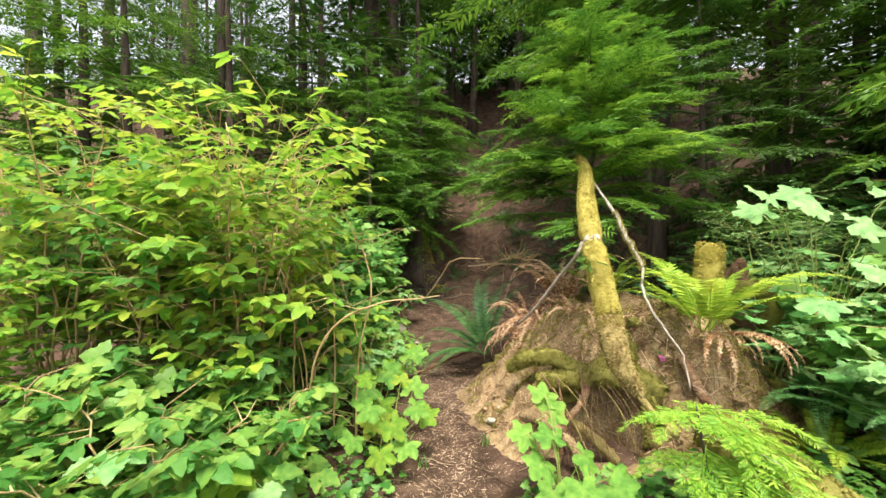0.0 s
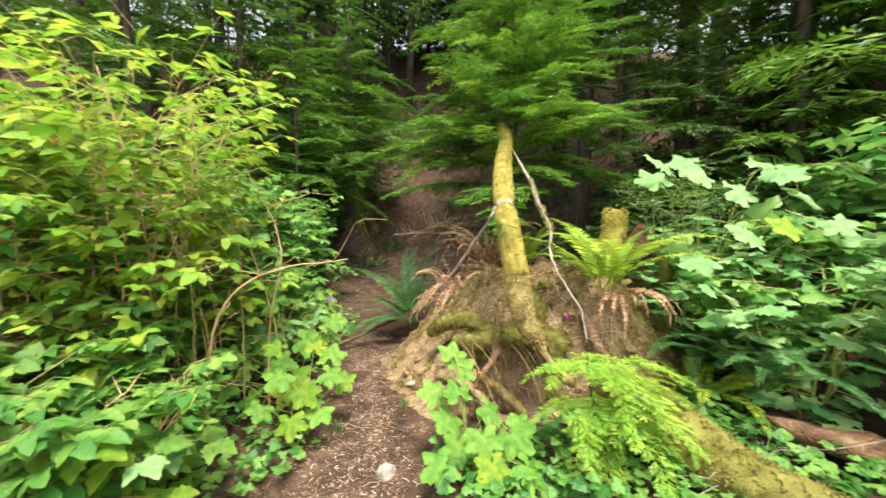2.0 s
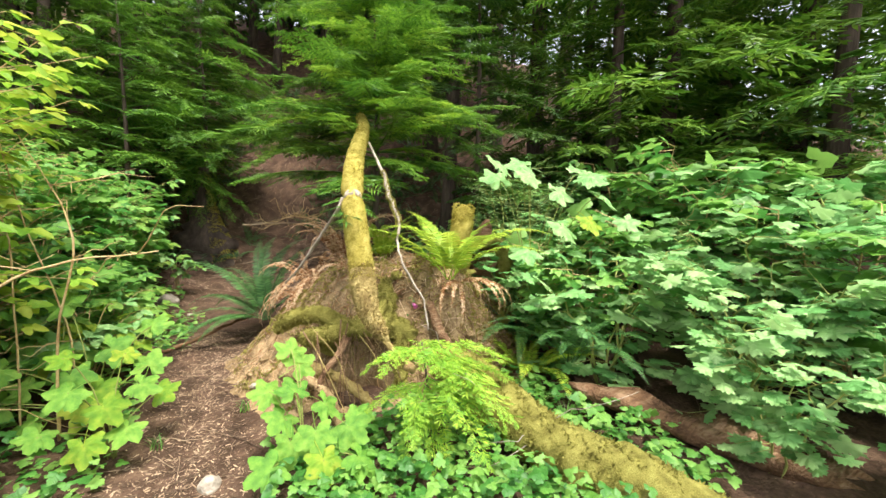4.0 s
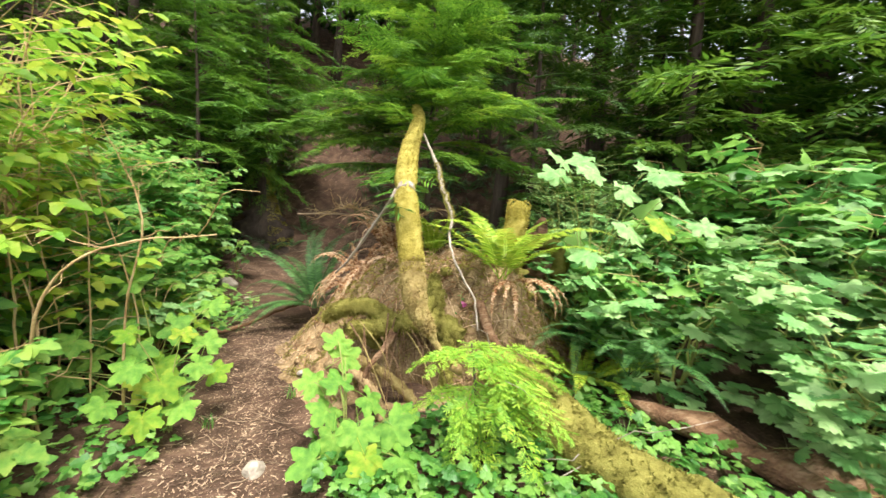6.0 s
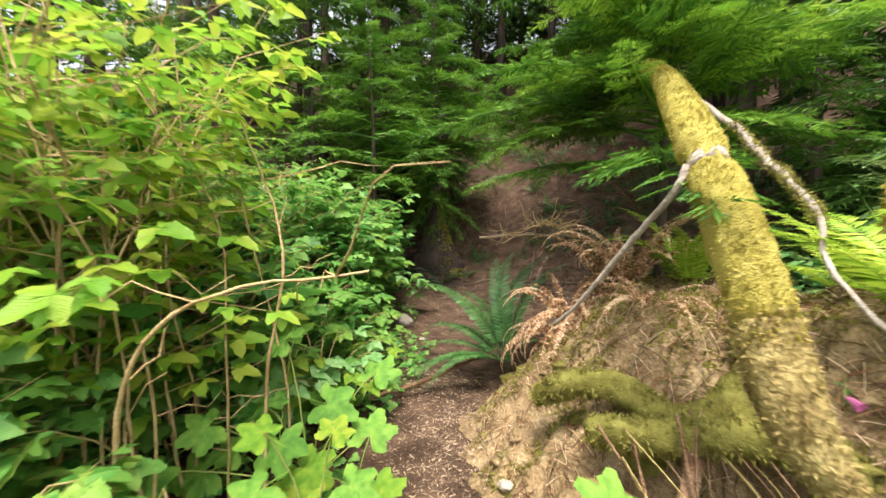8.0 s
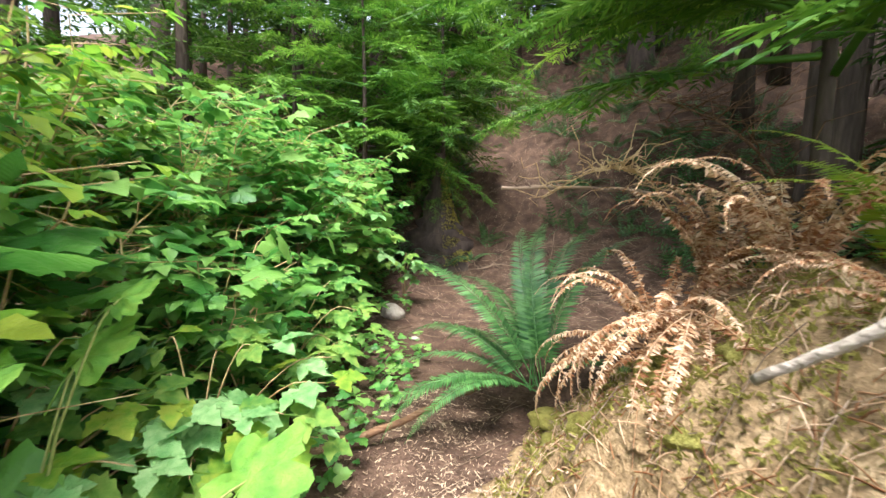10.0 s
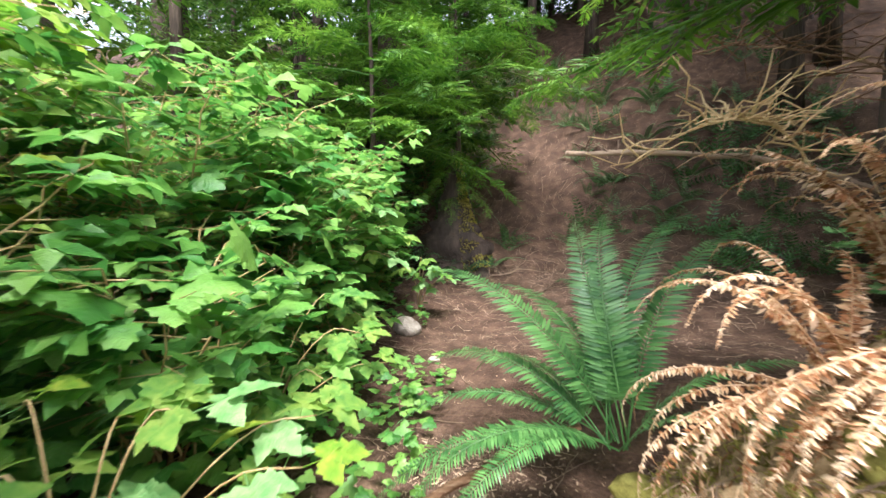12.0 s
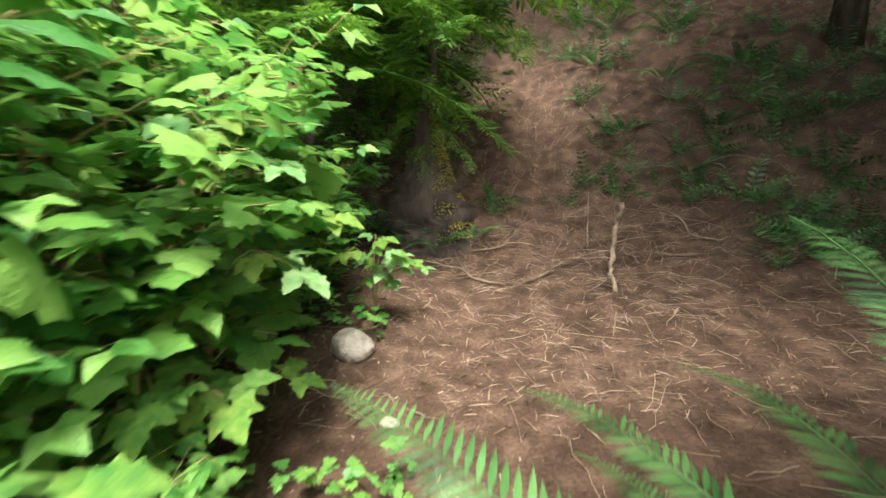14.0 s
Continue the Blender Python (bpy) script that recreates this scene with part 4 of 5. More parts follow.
# ---- leafy thickets ----
EDGE_Y = [0.6, 1.6, 2.5, 3.1, 3.8, 4.6, 5.2, 6.0, 7.5, 9.0]
EDGE_X = [-2.1, -1.75, -1.4, -1.4, -1.6, -1.4, -1.25, -1.3, -1.75, -1.8]
T = "trailside thicket"
protos = [
    shrub("salmonberry_bush", np.random.default_rng(90), 2.6, 0.55, 7, 17, TRI, 0.165, LEAF_Y, CANE, "yellow-green salmonberry bush with tan canes", "bush", group=T, radius=0.008, bare=0.22, berries=4),
    shrub("salmonberry_bush", np.random.default_rng(91), 2.3, 0.6, 7, 17, TRIM, 0.165, LEAF_M, CANE, "dense green salmonberry bush", "bush", group=T, bare=0.15),
    shrub("salmonberry_bush", np.random.default_rng(92), 1.0, 0.45, 7, 12, TRI, 0.17, LEAF_M, CANE, "low pale green salmonberry bush", "bush", group=T, bare=0.1),
    shrub("currant_bush", np.random.default_rng(93), 1.5, 0.5, 7, 13, PAL3 + TRIM, 0.18, LEAF_G, CANE, "green currant bush with lobed leaves", "bush", group=T, bare=0.08),
    shrub("thimbleberry_bush", np.random.default_rng(94), 1.2, 0.5, 6, 11, PALF, 0.155, LEAF_P, STEMG, "pale green thimbleberry bush with broad leaves", "bush", group="bank shrubs", per_twig=3, bare=0.1),
    shrub("salmonberry_bush", np.random.default_rng(95), 2.5, 0.6, 7, 14, TRIF, 0.16, LEAF_Y, CANE, "yellow-green salmonberry bush deep in the thicket", "bush", group=T, bare=0.3),
    shrub("currant_bush", np.random.default_rng(98), 2.2, 0.75, 8, 15, PAL3 + TRIM, 0.185, LEAF_G, CANE, "tall dark green currant bush overhanging the trail", "bush", group=T, bare=0.4),
    shrub("salmonberry_bush", np.random.default_rng(96), 2.4, 0.6, 7, 14, TRIF, 0.16, LEAF_G, CANE, "green salmonberry bush deep in the thicket", "bush", group=T, bare=0.3),
]
rng = np.random.default_rng(12)


def plant(k, x, y, s=1.0, z=None):
    copy_thing(protos[k], pose(x, y, float(surface_z(x, y)) - 0.03 if z is None else z, 0, 0, rng.uniform(0, 360)) @ Matrix.Scale(s, 4))


for y in np.arange(0.5, 9.4, 0.6):
    edge = float(np.interp(y, EDGE_Y, EDGE_X))
    for row in range(2 if y < 2.2 else (4 if y < 5 else 3)):
        x = edge - row * 0.72 + rng.uniform(-0.15, 0.15)
        yy = y + rng.uniform(-0.2, 0.2)
        yellow = rng.uniform() < (0.65 if y < 4.4 else 0.25)
        if y < 2.5:
            k, s = (2, 0.9 + 0.2 * row) if row < 2 else (0 if row == 2 else 5, 0.6 + 0.07 * row)
        elif y < 3.5:
            k, s = ((0 if yellow else 1) if row < 2 else (5 if yellow else 7), rng.uniform(0.95, 1.15))
        else:
            k, s = (3, rng.uniform(0.85, 1.15)) if row == 0 else ((1 if row == 1 else (5 if yellow else 7)), rng.uniform(0.8, 1.05))
        plant(k, x, yy, s)
for x, y, s in [(-1.75, 5.4, 0.95), (-1.5, 6.2, 0.95), (-1.6, 7.0, 0.95), (-1.8, 7.8, 1.0), (-2.3, 6.4, 1.1)]:
    plant(6, x, y, s)
for y in np.arange(1.3, 7.6, 0.68):
    for row in range(3):
        x = (3.2 if y < 5 else 4.2) + row * 0.9 + rng.uniform(-0.25, 0.25)
        plant(4 if rng.uniform() < 0.7 else 3, x, y + rng.uniform(-0.25, 0.25), rng.uniform(0.85, 1.15) + 0.22 * row)
for k in range(26):
    x, y = 6.8 + 3.6 * ((k * 0.618) % 1), 1.5 + 6.5 * ((k * 0.755) % 1)
    plant(7, x, y, rng.uniform(0.6, 0.9))
for x, y, s in [(2.75, 3.2, 0.8), (2.9, 2.5, 0.7), (2.95, 4.2, 0.9), (-0.95, 5.6, 0.5), (-1.1, 4.6, 0.7), (-1.7, 6.5, 0.6), (3.0, 1.0, 0.75), (3.6, 0.5, 0.9), (3.4, 1.5, 0.9), (4.2, 0.9, 1.0), (4.4, 0.1, 1.0), (5.0, 0.6, 1.1), (3.0, 0.2, 0.7)]:
    plant(4 if x > 0 else 3, x, y, s)
for k in range(14):
    spots_y = 19.5 + 4 * ((k * 0.618) % 1)
    conifer("conifer", -13 + 1.9 * k, spots_y, float(ground_z(-13 + 1.9 * k, spots_y)), 6.5, 26, 2.3, 0.2, "young dark conifer on the crest of the bank", rng, FAR, trunk=0.05, group="forest conifers", up=3)
for x, y, s in [(-1.45, 3.1, 1.15), (-2.1, 3.4, 1.2), (-2.9, 3.5, 1.18), (-3.8, 4.2, 1.25), (-2.3, 4.4, 1.2)]:
    plant(0, x, y, s)
for x, y, s in [(-1.1, 2.2, 0.9), (-1.35, 1.75, 1.0), (-1.3, 3.9, 0.7)]:
    plant(2, x, y, s)
for x, y, s in [(-1.55, 2.75, 0.7), (-1.55, 2.4, 0.7), (-1.75, 2.75, 0.85), (-1.4, 7.95, 0.75), (-1.4, 11.6, 0.9), (-1.9, 11.0, 0.9)]:
    plant(3, x, y, s)
for k, ob in enumerate(protos):
    ob.matrix_basis = pose(-4.5 - 0.9 * k, -1.2, float(ground_z(-4.5, -1.2)))

# tall fine-leaved shrub
hb = shrub("huckleberry_bush", np.random.default_rng(97), 2.3, 0.5, 7, 26, SMALL, 0.045, LEAF_P, STEMG, "tall huckleberry bush with tiny leaves", "bush", per_twig=9, bare=0.2)
hb.matrix_basis = pose(3.6, 4.3, float(ground_z(3.6, 4.3)))


# ---- broad-leaved plants, leaf by leaf ----
BROAD = {}
for key, mat in (("green", LEAF_B), ("pale", LEAF_P), ("yellow", LEAF_Y)):
    BROAD[key] = []
    for s in (4, 5, 6):
        v, f3, f4, uv = palmate(np.random.default_rng(s), 5, 0.4, teeth=0.04, droop=0.3)
        BROAD[key].append(Geo().add(v, f3, f4, uv).mesh("leaf", mat))


def broad_plant(x, y, leaves, label, rng, size=0.24, key="green", category="plant", name="thimbleberry"):
    """A stalky plant whose big lobed leaves are set one by one."""
    z = float(surface_z(x, y))
    root = thing(name, x, y, z, label, category)
    for k, (lx, ly, lz) in enumerate(leaves):
        tip = np.array([lx - x, ly - y, lz - z])
        g = Geo()
        tube(g, curve_pts([(0.02 * math.cos(k), 0.02 * math.sin(k), -0.03), tip * np.array([0.25, 0.25, 0.55]), tip * np.array([0.75, 0.75, 0.92]), tip], 8), np.linspace(0.005, 0.0025, 8), 5)
        part("stalk", g, STEMG, root)
        kind = "yellow" if rng.uniform() < 0.12 else key
        ob = part("leaf", BROAD[kind][k % 3], None, root)
        az = math.degrees(math.atan2(ly - y, lx - x)) + rng.uniform(-60, 60)
        ob.matrix_basis = pose(*tip) @ pose(0, 0, 0, rng.uniform(26, 48), rng.uniform(-14, 14), rng.uniform(-35, 35)) @ pose(0, 0, 0, 0, 0, az - 90) @ pose(0, -0.08, 0) @ Matrix.Scale(size * rng.uniform(0.75, 1.1), 4)
    return root


rng = np.random.default_rng(31)
broad_plant(-0.55, 3.25, [(-0.86, 3.15, 0.38), (-0.52, 3.06, 0.27), (-0.79, 3.04, 0.2), (-0.5, 3.1, 0.33), (-0.25, 3.27, 0.4), (-0.27, 3.48, 0.63), (-0.69, 3.3, 0.86), (-0.46, 3.27, 0.55), (-0.74, 3.22, 0.55), (-0.97, 3.09, 0.3), (-0.62, 3.1, 0.45), (-0.9, 3.0, 0.55), (-1.05, 2.9, 0.4)], "thimbleberry with broad soft green leaves by the trail", rng)
broad_plant(-0.38, 2.9, [(-0.2, 2.85, 0.42), (-0.35, 2.72, 0.36), (-0.5, 2.7, 0.48), (-0.3, 2.95, 0.6), (-0.55, 2.8, 0.65), (-0.14, 3.0, 0.3), (-0.42, 2.62, 0.2), (-0.25, 2.7, 0.22), (-0.6, 2.6, 0.3)], "thimbleberry leaning over the trail's edge", rng, size=0.2)
broad_plant(0.68, 2.25, [(0.5, 2.38, 0.45), (0.67, 2.41, 0.58), (0.63, 2.31, 0.47), (0.57, 2.27, 0.33), (0.72, 2.03, 0.33), (0.89, 2.01, 0.34), (0.91, 1.86, 0.25), (0.74, 1.9, 0.25), (0.5, 2.02, 0.2), (0.63, 2.45, 0.66), (0.6, 2.12, 0.25), (0.8, 2.2, 0.4), (1.0, 2.2, 0.3)], "bright green young maple-leaved plant at the mound's foot", rng, size=0.21)
broad_plant(2.85, 3.0, [(2.49, 3.0, 1.97), (2.73, 2.95, 1.98), (2.65, 2.8, 1.88), (3.16, 2.65, 1.9), (3.19, 2.5, 1.72), (2.79, 2.55, 1.45), (2.45, 2.5, 1.24), (2.96, 2.4, 1.5), (3.3, 2.9, 1.95), (2.6, 3.2, 1.85), (2.9, 2.75, 1.75), (3.4, 2.4, 1.5)], "tall pale-leaved plant with large lobed leaves", rng, size=0.29, key="pale", name="devils_club")
SPRIG = [Geo().add(*trifoliate(np.random.default_rng(s), n=8, width=0.36, droop=0.2)).mesh("leaf", m) for s, m in ((11, LEAF_G), (13, LEAF_M), (12, LEAF_P), (14, LEAF_Y))]


def sprig_plant(x, y, stems, label, rng, size=0.2, tints=(1, 4)):
    """Arching salmonberry shoots whose three-part leaves are set one by one."""
    z = float(surface_z(x, y))
    root = thing("salmonberry", x, y, z, label, "bush")
    for (lx, ly, lz) in stems:
        tip = np.array([lx - x, ly - y, lz - z])
        line = curve_pts([(0, 0, -0.03), tip * np.array([0.2, 0.2, 0.6]), tip * np.array([0.65, 0.65, 1.02]), tip], 12)
        g = Geo()
        tube(g, line, np.linspace(0.005, 0.002, 12), 5)
        part("stalk", g, CANE, root)
        out = math.degrees(math.atan2(tip[1], tip[0]))
        for k in range(6):
            p = line[11 - int(1.5 * k)]
            ob = part("leaf", SPRIG[int(rng.integers(*tints))], None, root)
            az = out + (0 if k == 0 else (62 if k % 2 else -62)) + rng.uniform(-22, 22)
            ob.matrix_basis = pose(*p) @ pose(0, 0, 0, rng.uniform(4, 20), rng.uniform(-12, 12), 0) @ pose(0, 0, 0, rng.uniform(-22, 4), 0, az - 90) @ Matrix.Scale(size * rng.uniform(0.75, 1.15), 4)
    return root


sr = np.random.default_rng(33)
sprig_plant(-0.82, 4.05, [(-0.42, 4.28, 0.5), (-0.5, 4.08, 0.46), (-0.6, 3.92, 0.5), (-0.75, 3.88, 0.55), (-0.9, 3.98, 0.6), (-0.46, 4.45, 0.55), (-0.66, 4.2, 0.66), (-0.98, 4.1, 0.7), (-0.4, 4.15, 0.34), (-0.64, 3.78, 0.4), (-0.85, 4.25, 0.62), (-1.05, 3.95, 0.55)], "pale salmonberry shoots spilling over the trail", sr)
sprig_plant(-1.1, 3.6, [(-0.8, 3.82, 0.6), (-0.95, 3.7, 0.68), (-0.72, 3.68, 0.5), (-1.0, 3.85, 0.78), (-0.85, 3.5, 0.55), (-0.7, 3.9, 0.42), (-1.15, 3.75, 0.85), (-0.9, 3.95, 0.5)], "yellowing salmonberry shoots in the thicket's edge", sr, 0.2)
sprig_plant(-0.95, 5.0, [(-0.62, 4.85, 0.5), (-0.55, 5.1, 0.62), (-0.75, 4.7, 0.42), (-0.7, 5.3, 0.75), (-0.5, 5.35, 0.4), (-0.9, 4.6, 0.62)], "green salmonberry shoots beside the trail", sr, 0.19, (0, 2))
sprig_plant(-1.25, 6.2, [(-0.85, 6.0, 0.5), (-0.8, 6.3, 0.42), (-0.95, 6.6, 0.5), (-0.95, 5.8, 0.62), (-1.1, 6.1, 0.8)], "green salmonberry shoots at the trail's edge", sr, 0.18, (0, 2))
sprig_plant(-0.8, 7.9, [(-0.55, 7.75, 0.62), (-0.45, 7.9, 0.5), (-0.65, 7.7, 0.68), (-0.95, 7.75, 0.66), (-0.75, 7.8, 0.75)], "pale green salmonberry sprig beside the trail stone", sr, 0.17, (1, 3))
sprig_plant(-1.3, 6.4, [(-0.8, 6.3, 1.25), (-0.72, 6.5, 1.05), (-0.9, 6.1, 1.35), (-0.7, 6.2, 0.9), (-0.95, 6.5, 1.5)], "tall salmonberry shoots arching over the trail", sr, 0.19, (0, 3))
sprig_plant(-1.15, 2.0, [(-0.85, 1.8, 0.5), (-1.0, 1.7, 0.62), (-1.2, 1.65, 0.66), (-1.4, 1.7, 0.7), (-0.7, 2.0, 0.45), (-0.75, 1.75, 0.3), (-1.1, 1.55, 0.4)], "pale yellow-green salmonberry shoots", sr, 0.2)
broad_plant(-0.8, 3.45, [(-0.78, 3.72, 0.95), (-0.84, 3.66, 0.8)], "single large leaves on a red stalk", rng, size=0.24)

# ---- trail litter, sticks, stones ----
rng = np.random.default_rng(41)


def stick(name, keys, r0, r1, label, mat=BARKP, n=18, twigs=0, rough=0.1, twig_length=(0.2, 0.7)):
    o = np.array(keys[0], float)
    root = thing(name, *o, label, "branch")
    line = curve_pts(keys, n) - o
    line[1:-1] += r0 * 0.3 * rng.standard_normal((n - 2, 3))
    g = Geo()
    tube(g, line, np.linspace(r0, r1, n), 8, rough, rng)
    part("stem", g, mat, root)
    for k in range(twigs):
        at = line[rng.integers(2, n - 1)]
        d = unit(np.array([rng.uniform(-1, 1), rng.uniform(-0.6, 0.6), rng.uniform(-0.1, 0.5)]))
        L = rng.uniform(*twig_length)
        s = np.linspace(0, 1, 6)[:, None]
        g = Geo()
        tube(g, at + d * L * s + 0.03 * rng.standard_normal((6, 3)) * s + np.array([0, 0, -0.15 * L]) * s ** 2, np.linspace(0.0038, 0.0014, 6), 4)
        part("twig", g, mat, root)
    return root


stick("root_stick", [(-0.7, 4.38, 0.08), (-0.43, 4.55, 0.10), (-0.21, 4.68, 0.13), (0.16, 4.87, 0.24), (0.4, 4.98, 0.3)], 0.022, 0.016, "smooth grey root across the trail", mat=ROT)
stick("fallen_branch", [(1.75, 9.6, 0.95), (1.55, 9.2, 0.72), (1.35, 8.7, 0.4), (1.3, 8.4, 0.22)], 0.03, 0.02, "broken fallen branch with many dry twigs", mat=TWIG, twigs=26, twig_length=(0.3, 0.9))
for k, (x, y, a) in enumerate([(0.9, 9.0, 40), (1.9, 9.1, 160), (2.5, 9.7, 110), (0.5, 9.6, 10), (1.5, 10.0, 75), (-0.1, 8.9, 150)]):
    dx, dy = 0.5 * math.cos(radians(a)), 0.5 * math.sin(radians(a))
    zs = [float(ground_z(x + f * dx, y + f * dy)) + 0.03 + 0.05 * (f == 0) for f in (-1, -0.3, 0, 1)]
    stick("fallen_branch", [(x + f * dx, y + f * dy, z) for f, z in zip((-1, -0.3, 0, 1), zs)], 0.012, 0.005, "dead twiggy branch fallen at the foot of the bank", mat=TWIG, twigs=14, twig_length=(0.25, 0.7))
stick("dead_branch", [(1.75, 5.05, 1.12), (1.3, 5.14, 1.34), (0.78, 5.0, 1.38), (0.31, 4.82, 1.36)], 0.013, 0.009, "dead brown branch jutting from the mound with fine twigs", mat=TWIG, twigs=30, twig_length=(0.06, 0.24))
stick("dead_brush", [(1.25, 4.95, 1.2), (1.05, 4.88, 1.42), (0.8, 4.82, 1.46), (0.52, 4.86, 1.31)], 0.005, 0.0025, "tuft of fine tan dead twigs above the ferns", mat=CANE, twigs=52, twig_length=(0.08, 0.3))
stick("dead_brush", [(1.78, 4.9, 1.3), (1.7, 5.2, 1.7), (1.5, 5.6, 2.0), (1.2, 5.9, 2.2)], 0.008, 0.003, "grey dead lower branches under the hemlock", mat=ROT, twigs=60)
stick("dry_twig", [(1.6, 2.3, 0.5), (1.75, 2.0, 0.42), (1.85, 1.75, 0.3), (1.95, 1.6, 0.22)], 0.006, 0.003, "dry grey twigs below the sapling", twigs=10)
stick("salmonberry_cane", [(-0.95, 2.6, 0.1), (-0.8, 2.5, 0.9), (-0.5, 2.45, 1.2), (-0.02, 2.45, 1.28)], 0.010, 0.003, "bare arching tan cane", mat=CANE, twigs=8)
for k in range(10):
    x, y = -0.9 + rng.uniform(-0.4, 0.35), 2.95 + rng.uniform(-0.3, 0.4)
    h = rng.uniform(1.6, 2.7)
    stick("salmonberry_cane", [(x, y, 0.05), (x + rng.uniform(-0.1, 0.1), y, 0.35 * h), (x + rng.uniform(-0.25, 0.2), y + rng.uniform(-0.15, 0.1), 0.7 * h), (x + rng.uniform(-0.6, 0.3), y + rng.uniform(-0.3, 0.2), h)], rng.uniform(0.006, 0.010), 0.003, "upright tan woody cane", mat=CANE, twigs=4)


def stone(x, y, s, label, rng, flat=0.6):
    bm = bmesh.new()
    bmesh.ops.create_icosphere(bm, subdivisions=3, radius=s)
    for v in bm.verts:
        n = noise.noise(v.co / s * 0.9 + Vector((x * 7, y * 5, 0)))
        v.co *= 1 + 0.35 * n + 0.08 * noise.noise(v.co / s * 3)
        v.co.z *= flat
    me = bpy.data.meshes.new("stone")
    bm.to_mesh(me)
    bm.free()
    me.materials.append(STONE)
    ob = new("stone", me)
    ob.matrix_basis = pose(x, y, float(surface_z(x, y)) + s * flat * 0.35, 0, 0, rng.uniform(0, 360))
    return tagged(ob, label, "stone", "trail stones")


stone(-0.84, 7.36, 0.15, "rounded pale tan stone on the trail", rng, 0.75)
stone(-0.44, 6.68, 0.045, "small pale stone on the trail", rng)
stone(0.42, 3.45, 0.04, "chalky white stone in the mound's edge", rng)
stone(0.20, 2.30, 0.055, "pointed pale stone on the trail", rng, 0.9)

litter = Geo()
n = 22000
x, y = rng.normal(0.4, 2.2, n), rng.uniform(0.5, 13.0, n)
x[:12000], y[:12000] = rng.normal(0.05, 0.24, 12000), rng.uniform(1.2, 5.4, 12000)
x = x - 0.35 * step(4.0, 7.0, y) * (np.abs(x) < 1)
z = surface_z(x, y) + 0.006
chip = (np.array([[-0.12, 0, 0], [0.12, 0, 0.02], [0.1, 1, 0.05], [-0.08, 1, 0.0]]), (), np.array([[0, 1, 2, 3]]))
litter.stamp(chip, frames(np.stack([rng.standard_normal(n), rng.standard_normal(n), 0.15 * rng.standard_normal(n)], -1), np.array([0, 0, 1.0]) + 0.3 * rng.standard_normal((n, 3)), 0.006 + 0.03 * rng.uniform(0, 1, n) ** 2), np.stack([x, y, z], -1))
tagged(part("trail_litter", litter, CHIP, kind="stuff"), "scattered wood chips, needles and dry leaf scraps", "litter")
tw = Geo()
for k in range(1500):
    x, y, a, L = rng.normal(0.9, 1.9), rng.uniform(1.5, 14.0) if k % 3 else rng.uniform(7.5, 11.0), rng.uniform(0, 6.28), rng.uniform(0.06, 0.4)
    s = np.linspace(-0.5, 0.5, 5)
    px, py = x + L * s * math.cos(a) + 0.008 * rng.standard_normal(5), y + L * s * math.sin(a) + 0.008 * rng.standard_normal(5)
    tube(tw, np.stack([px, py, surface_z(px, py) + 0.010], -1), rng.uniform(0.001, 0.003), 4, cap=False)
tagged(part("twig_litter", tw, TWIG, kind="stuff"), "thin dry twigs strewn over the soil", "twigs")

cover = Geo()
cp, cf, cs = [], [], []
for k in range(5200):
    y = rng.uniform(0.9, 8.0)
    e = float(np.interp(y, EDGE_Y, EDGE_X))
    x = rng.uniform(e - 0.6, min(e + 1.1, -0.22)) if rng.uniform() < 0.62 else rng.uniform(0.5, 2.6)
    if x > 0:
        y = rng.uniform(1.0, 2.45)
        if x < 0.35:
            continue
    if (x + 0.75) ** 2 + (y - 6.9) ** 2 < 0.5:
        continue
    a = rng.uniform(0, 6.28)
    cp.append([x, y, float(surface_z(x, y)) + rng.uniform(0.03, 0.22)])
    cf.append([math.cos(a), math.sin(a), rng.uniform(-0.3, 0.1)])
    cs.append(rng.uniform(0.035, 0.09))
leaf_cloud(cover, PAL3, cp, cf, cs, rng)
tagged(part("ground_cover", cover, LEAF_G, kind="stuff"), "low leafy ground cover along the trail", "ground plants")

hl = Geo()
n = 34000
x, y = rng.uniform(-3.0, 7.0, n), rng.uniform(6.6, 17.5, n)
a = rng.uniform(0, 6.28, n)
shred = (np.array([[-0.02, 0, 0], [0.02, 0, 0.0], [-0.022, 0.5, 0.12], [0.022, 0.5, 0.1], [0, 1, 0]]), np.array([[2, 3, 4]]), np.array([[0, 1, 3, 2]]))
slope = (bank(x + 0.1 * np.cos(a), y + 0.1 * np.sin(a)) - bank(x, y)) / 0.1
hl.stamp(shred, frames(np.stack([np.cos(a), np.sin(a), slope + 0.12 * rng.standard_normal(n)], -1), np.array([0, -0.5, 1.0]) + 0.3 * rng.standard_normal((n, 3)), 0.03 + 0.13 * rng.uniform(0, 1, n) ** 2), np.stack([x, y, surface_z(x, y) + 0.008], -1))
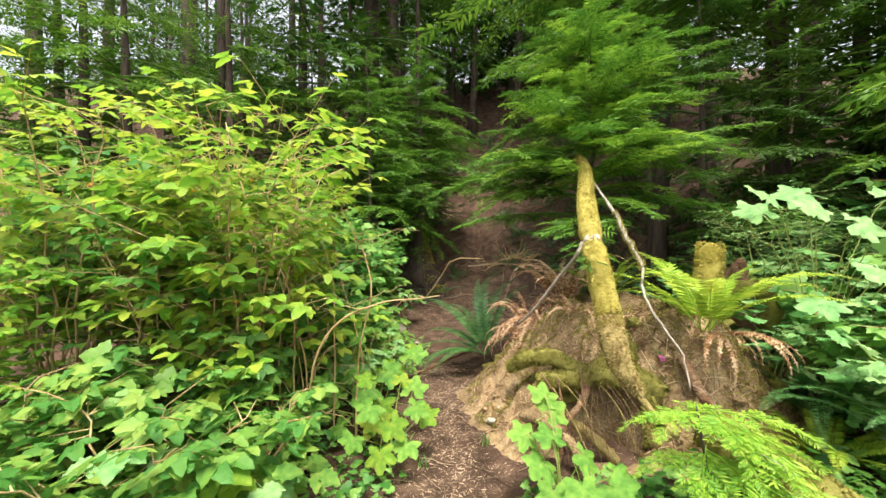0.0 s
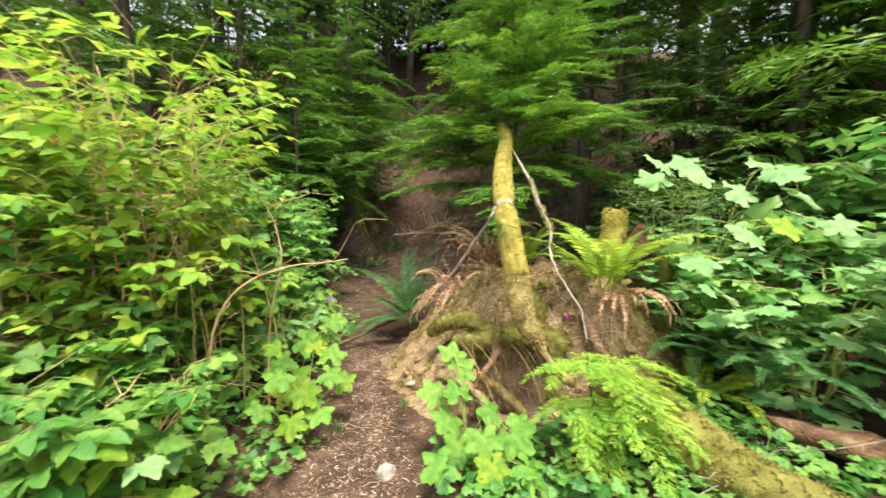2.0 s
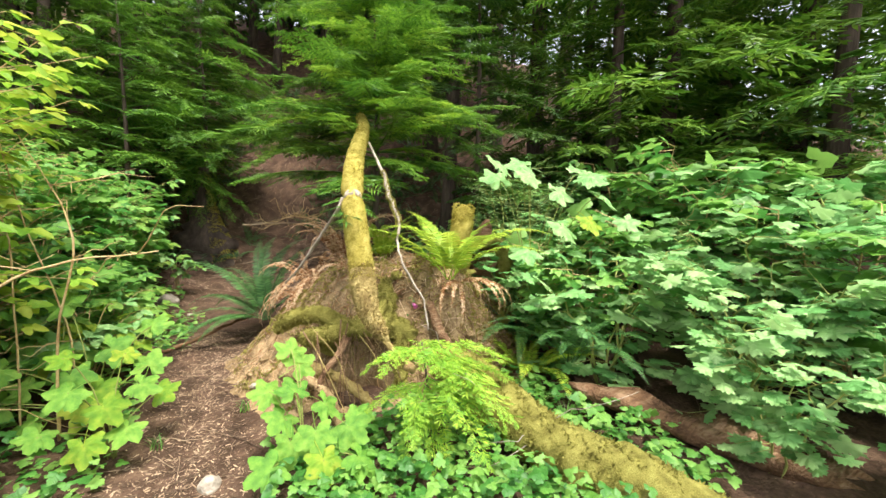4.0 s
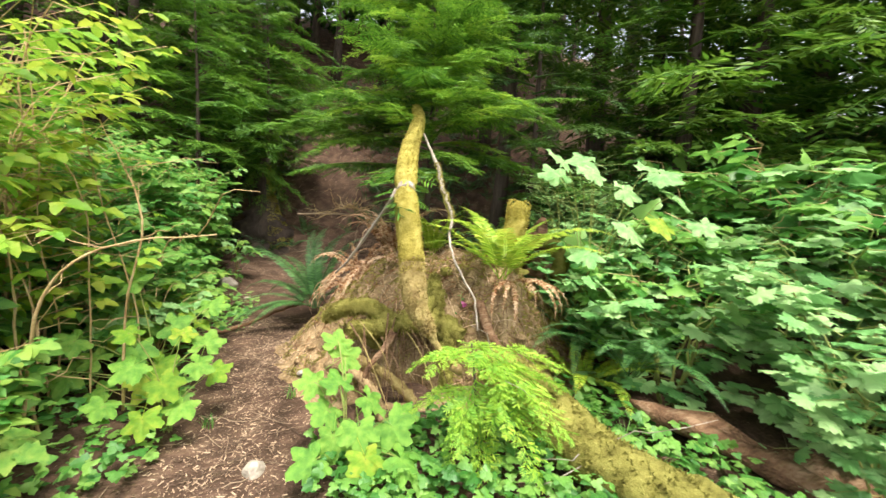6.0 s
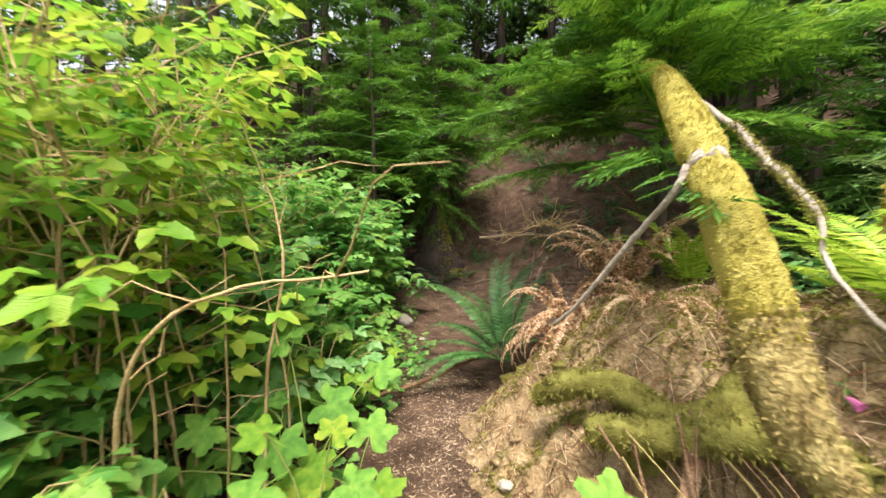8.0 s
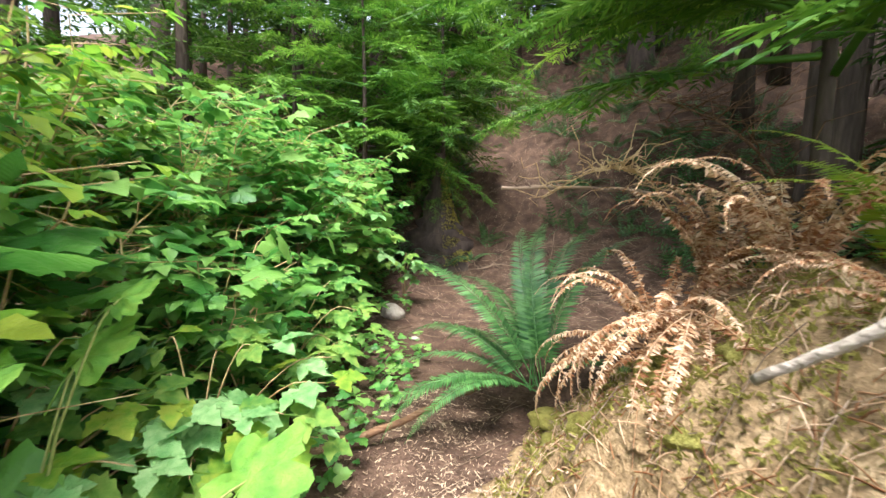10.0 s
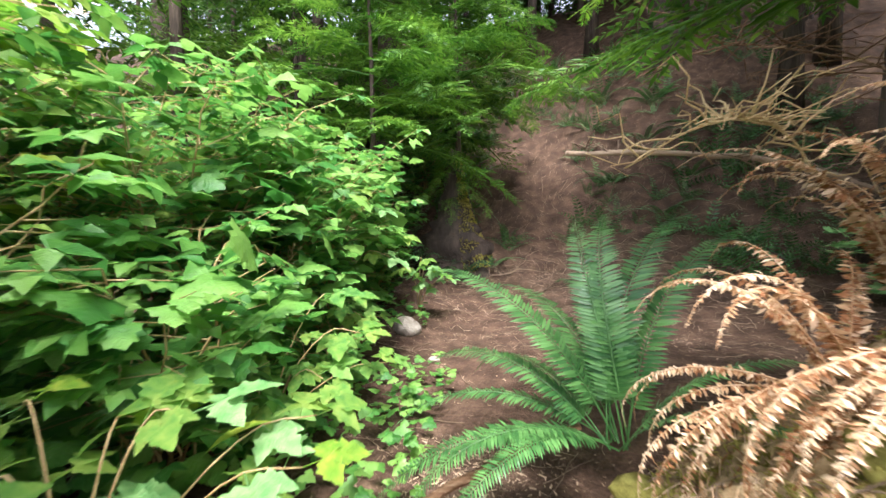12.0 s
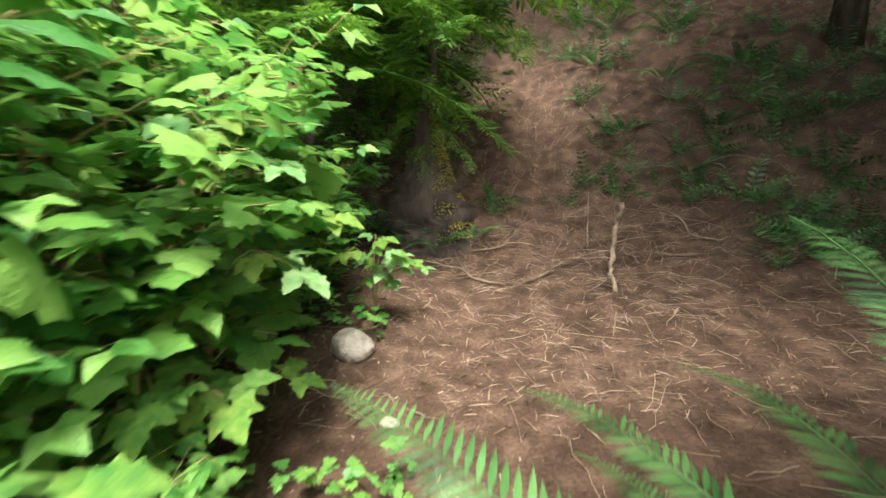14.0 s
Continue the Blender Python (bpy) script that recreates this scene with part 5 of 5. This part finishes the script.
tagged(part("bank_litter", hl, TWIG, kind="stuff"), "dead twigs and dry fern stalks on the bank", "litter")

# grass tufts
for x, y, nb, h in [(2.05, 1.95, 40, 0.32), (2.25, 1.8, 26, 0.28), (0.35, 3.2, 26, 0.12), (-0.15, 2.9, 24, 0.12), (2.2, 1.55, 20, 0.25)]:
    root = thing("grass_tuft", x, y, float(surface_z(x, y)), "tuft of thin arching green grass", "grass", "grass tufts")
    g = Geo()
    for k in range(nb):
        a, L = rng.uniform(0, 6.28), h * rng.uniform(0.6, 1.2)
        s = np.linspace(0, 1, 6)
        c = np.stack([0.03 * math.cos(a * 3) + 0.5 * L * s ** 2 * math.cos(a), 0.03 * math.sin(a * 5) + 0.5 * L * s ** 2 * math.sin(a), L * (s - 0.3 * s ** 3)], -1)
        side = np.array([-math.sin(a), math.cos(a), 0]) * 0.0035
        wv = (1.05 - s)[:, None] * side
        v = np.concatenate([c - wv, c + wv])
        i = np.arange(5)
        g.add(v, (), np.stack([i, i + 1, i + 7, i + 6], -1))
    part("blade", g, LEAF_G, root, kind="stuff")

# foxglove on the mound
FLOWER = material("pink_petal", (0.55, 0.10, 0.32), (0.75, 0.25, 0.5), scale=20, rough=0.5, bump=0.1, trans=0.3)
fx = thing("foxglove", 1.6, 2.93, 0.52, "small foxglove with a single pink flower", "flower")
g = Geo()
tube(g, [[0, 0, -0.05], [0.005, 0, 0.15], [0.0, 0, 0.34]], [0.005, 0.004, 0.002], 5)
part("stalk", g, STEMG, fx)
g = Geo()
tube(g, [[0, -0.005, 0.26], [0.005, -0.02, 0.255], [0.01, -0.04, 0.245], [0.012, -0.05, 0.24]], [0.004, 0.012, 0.016, 0.021], 9, cap=False)
part("flower", g, FLOWER, fx, "pink bell-shaped flower")
g = Geo()
leaf_cloud(g, SMALL, [[0, 0, 0.05 + 0.028 * k] for k in range(11)], [[math.cos(2.4 * k), math.sin(2.4 * k), 0.2] for k in range(11)], [0.07 - 0.004 * k for k in range(11)], rng)
part("foliage", g, LEAF_G, fx)
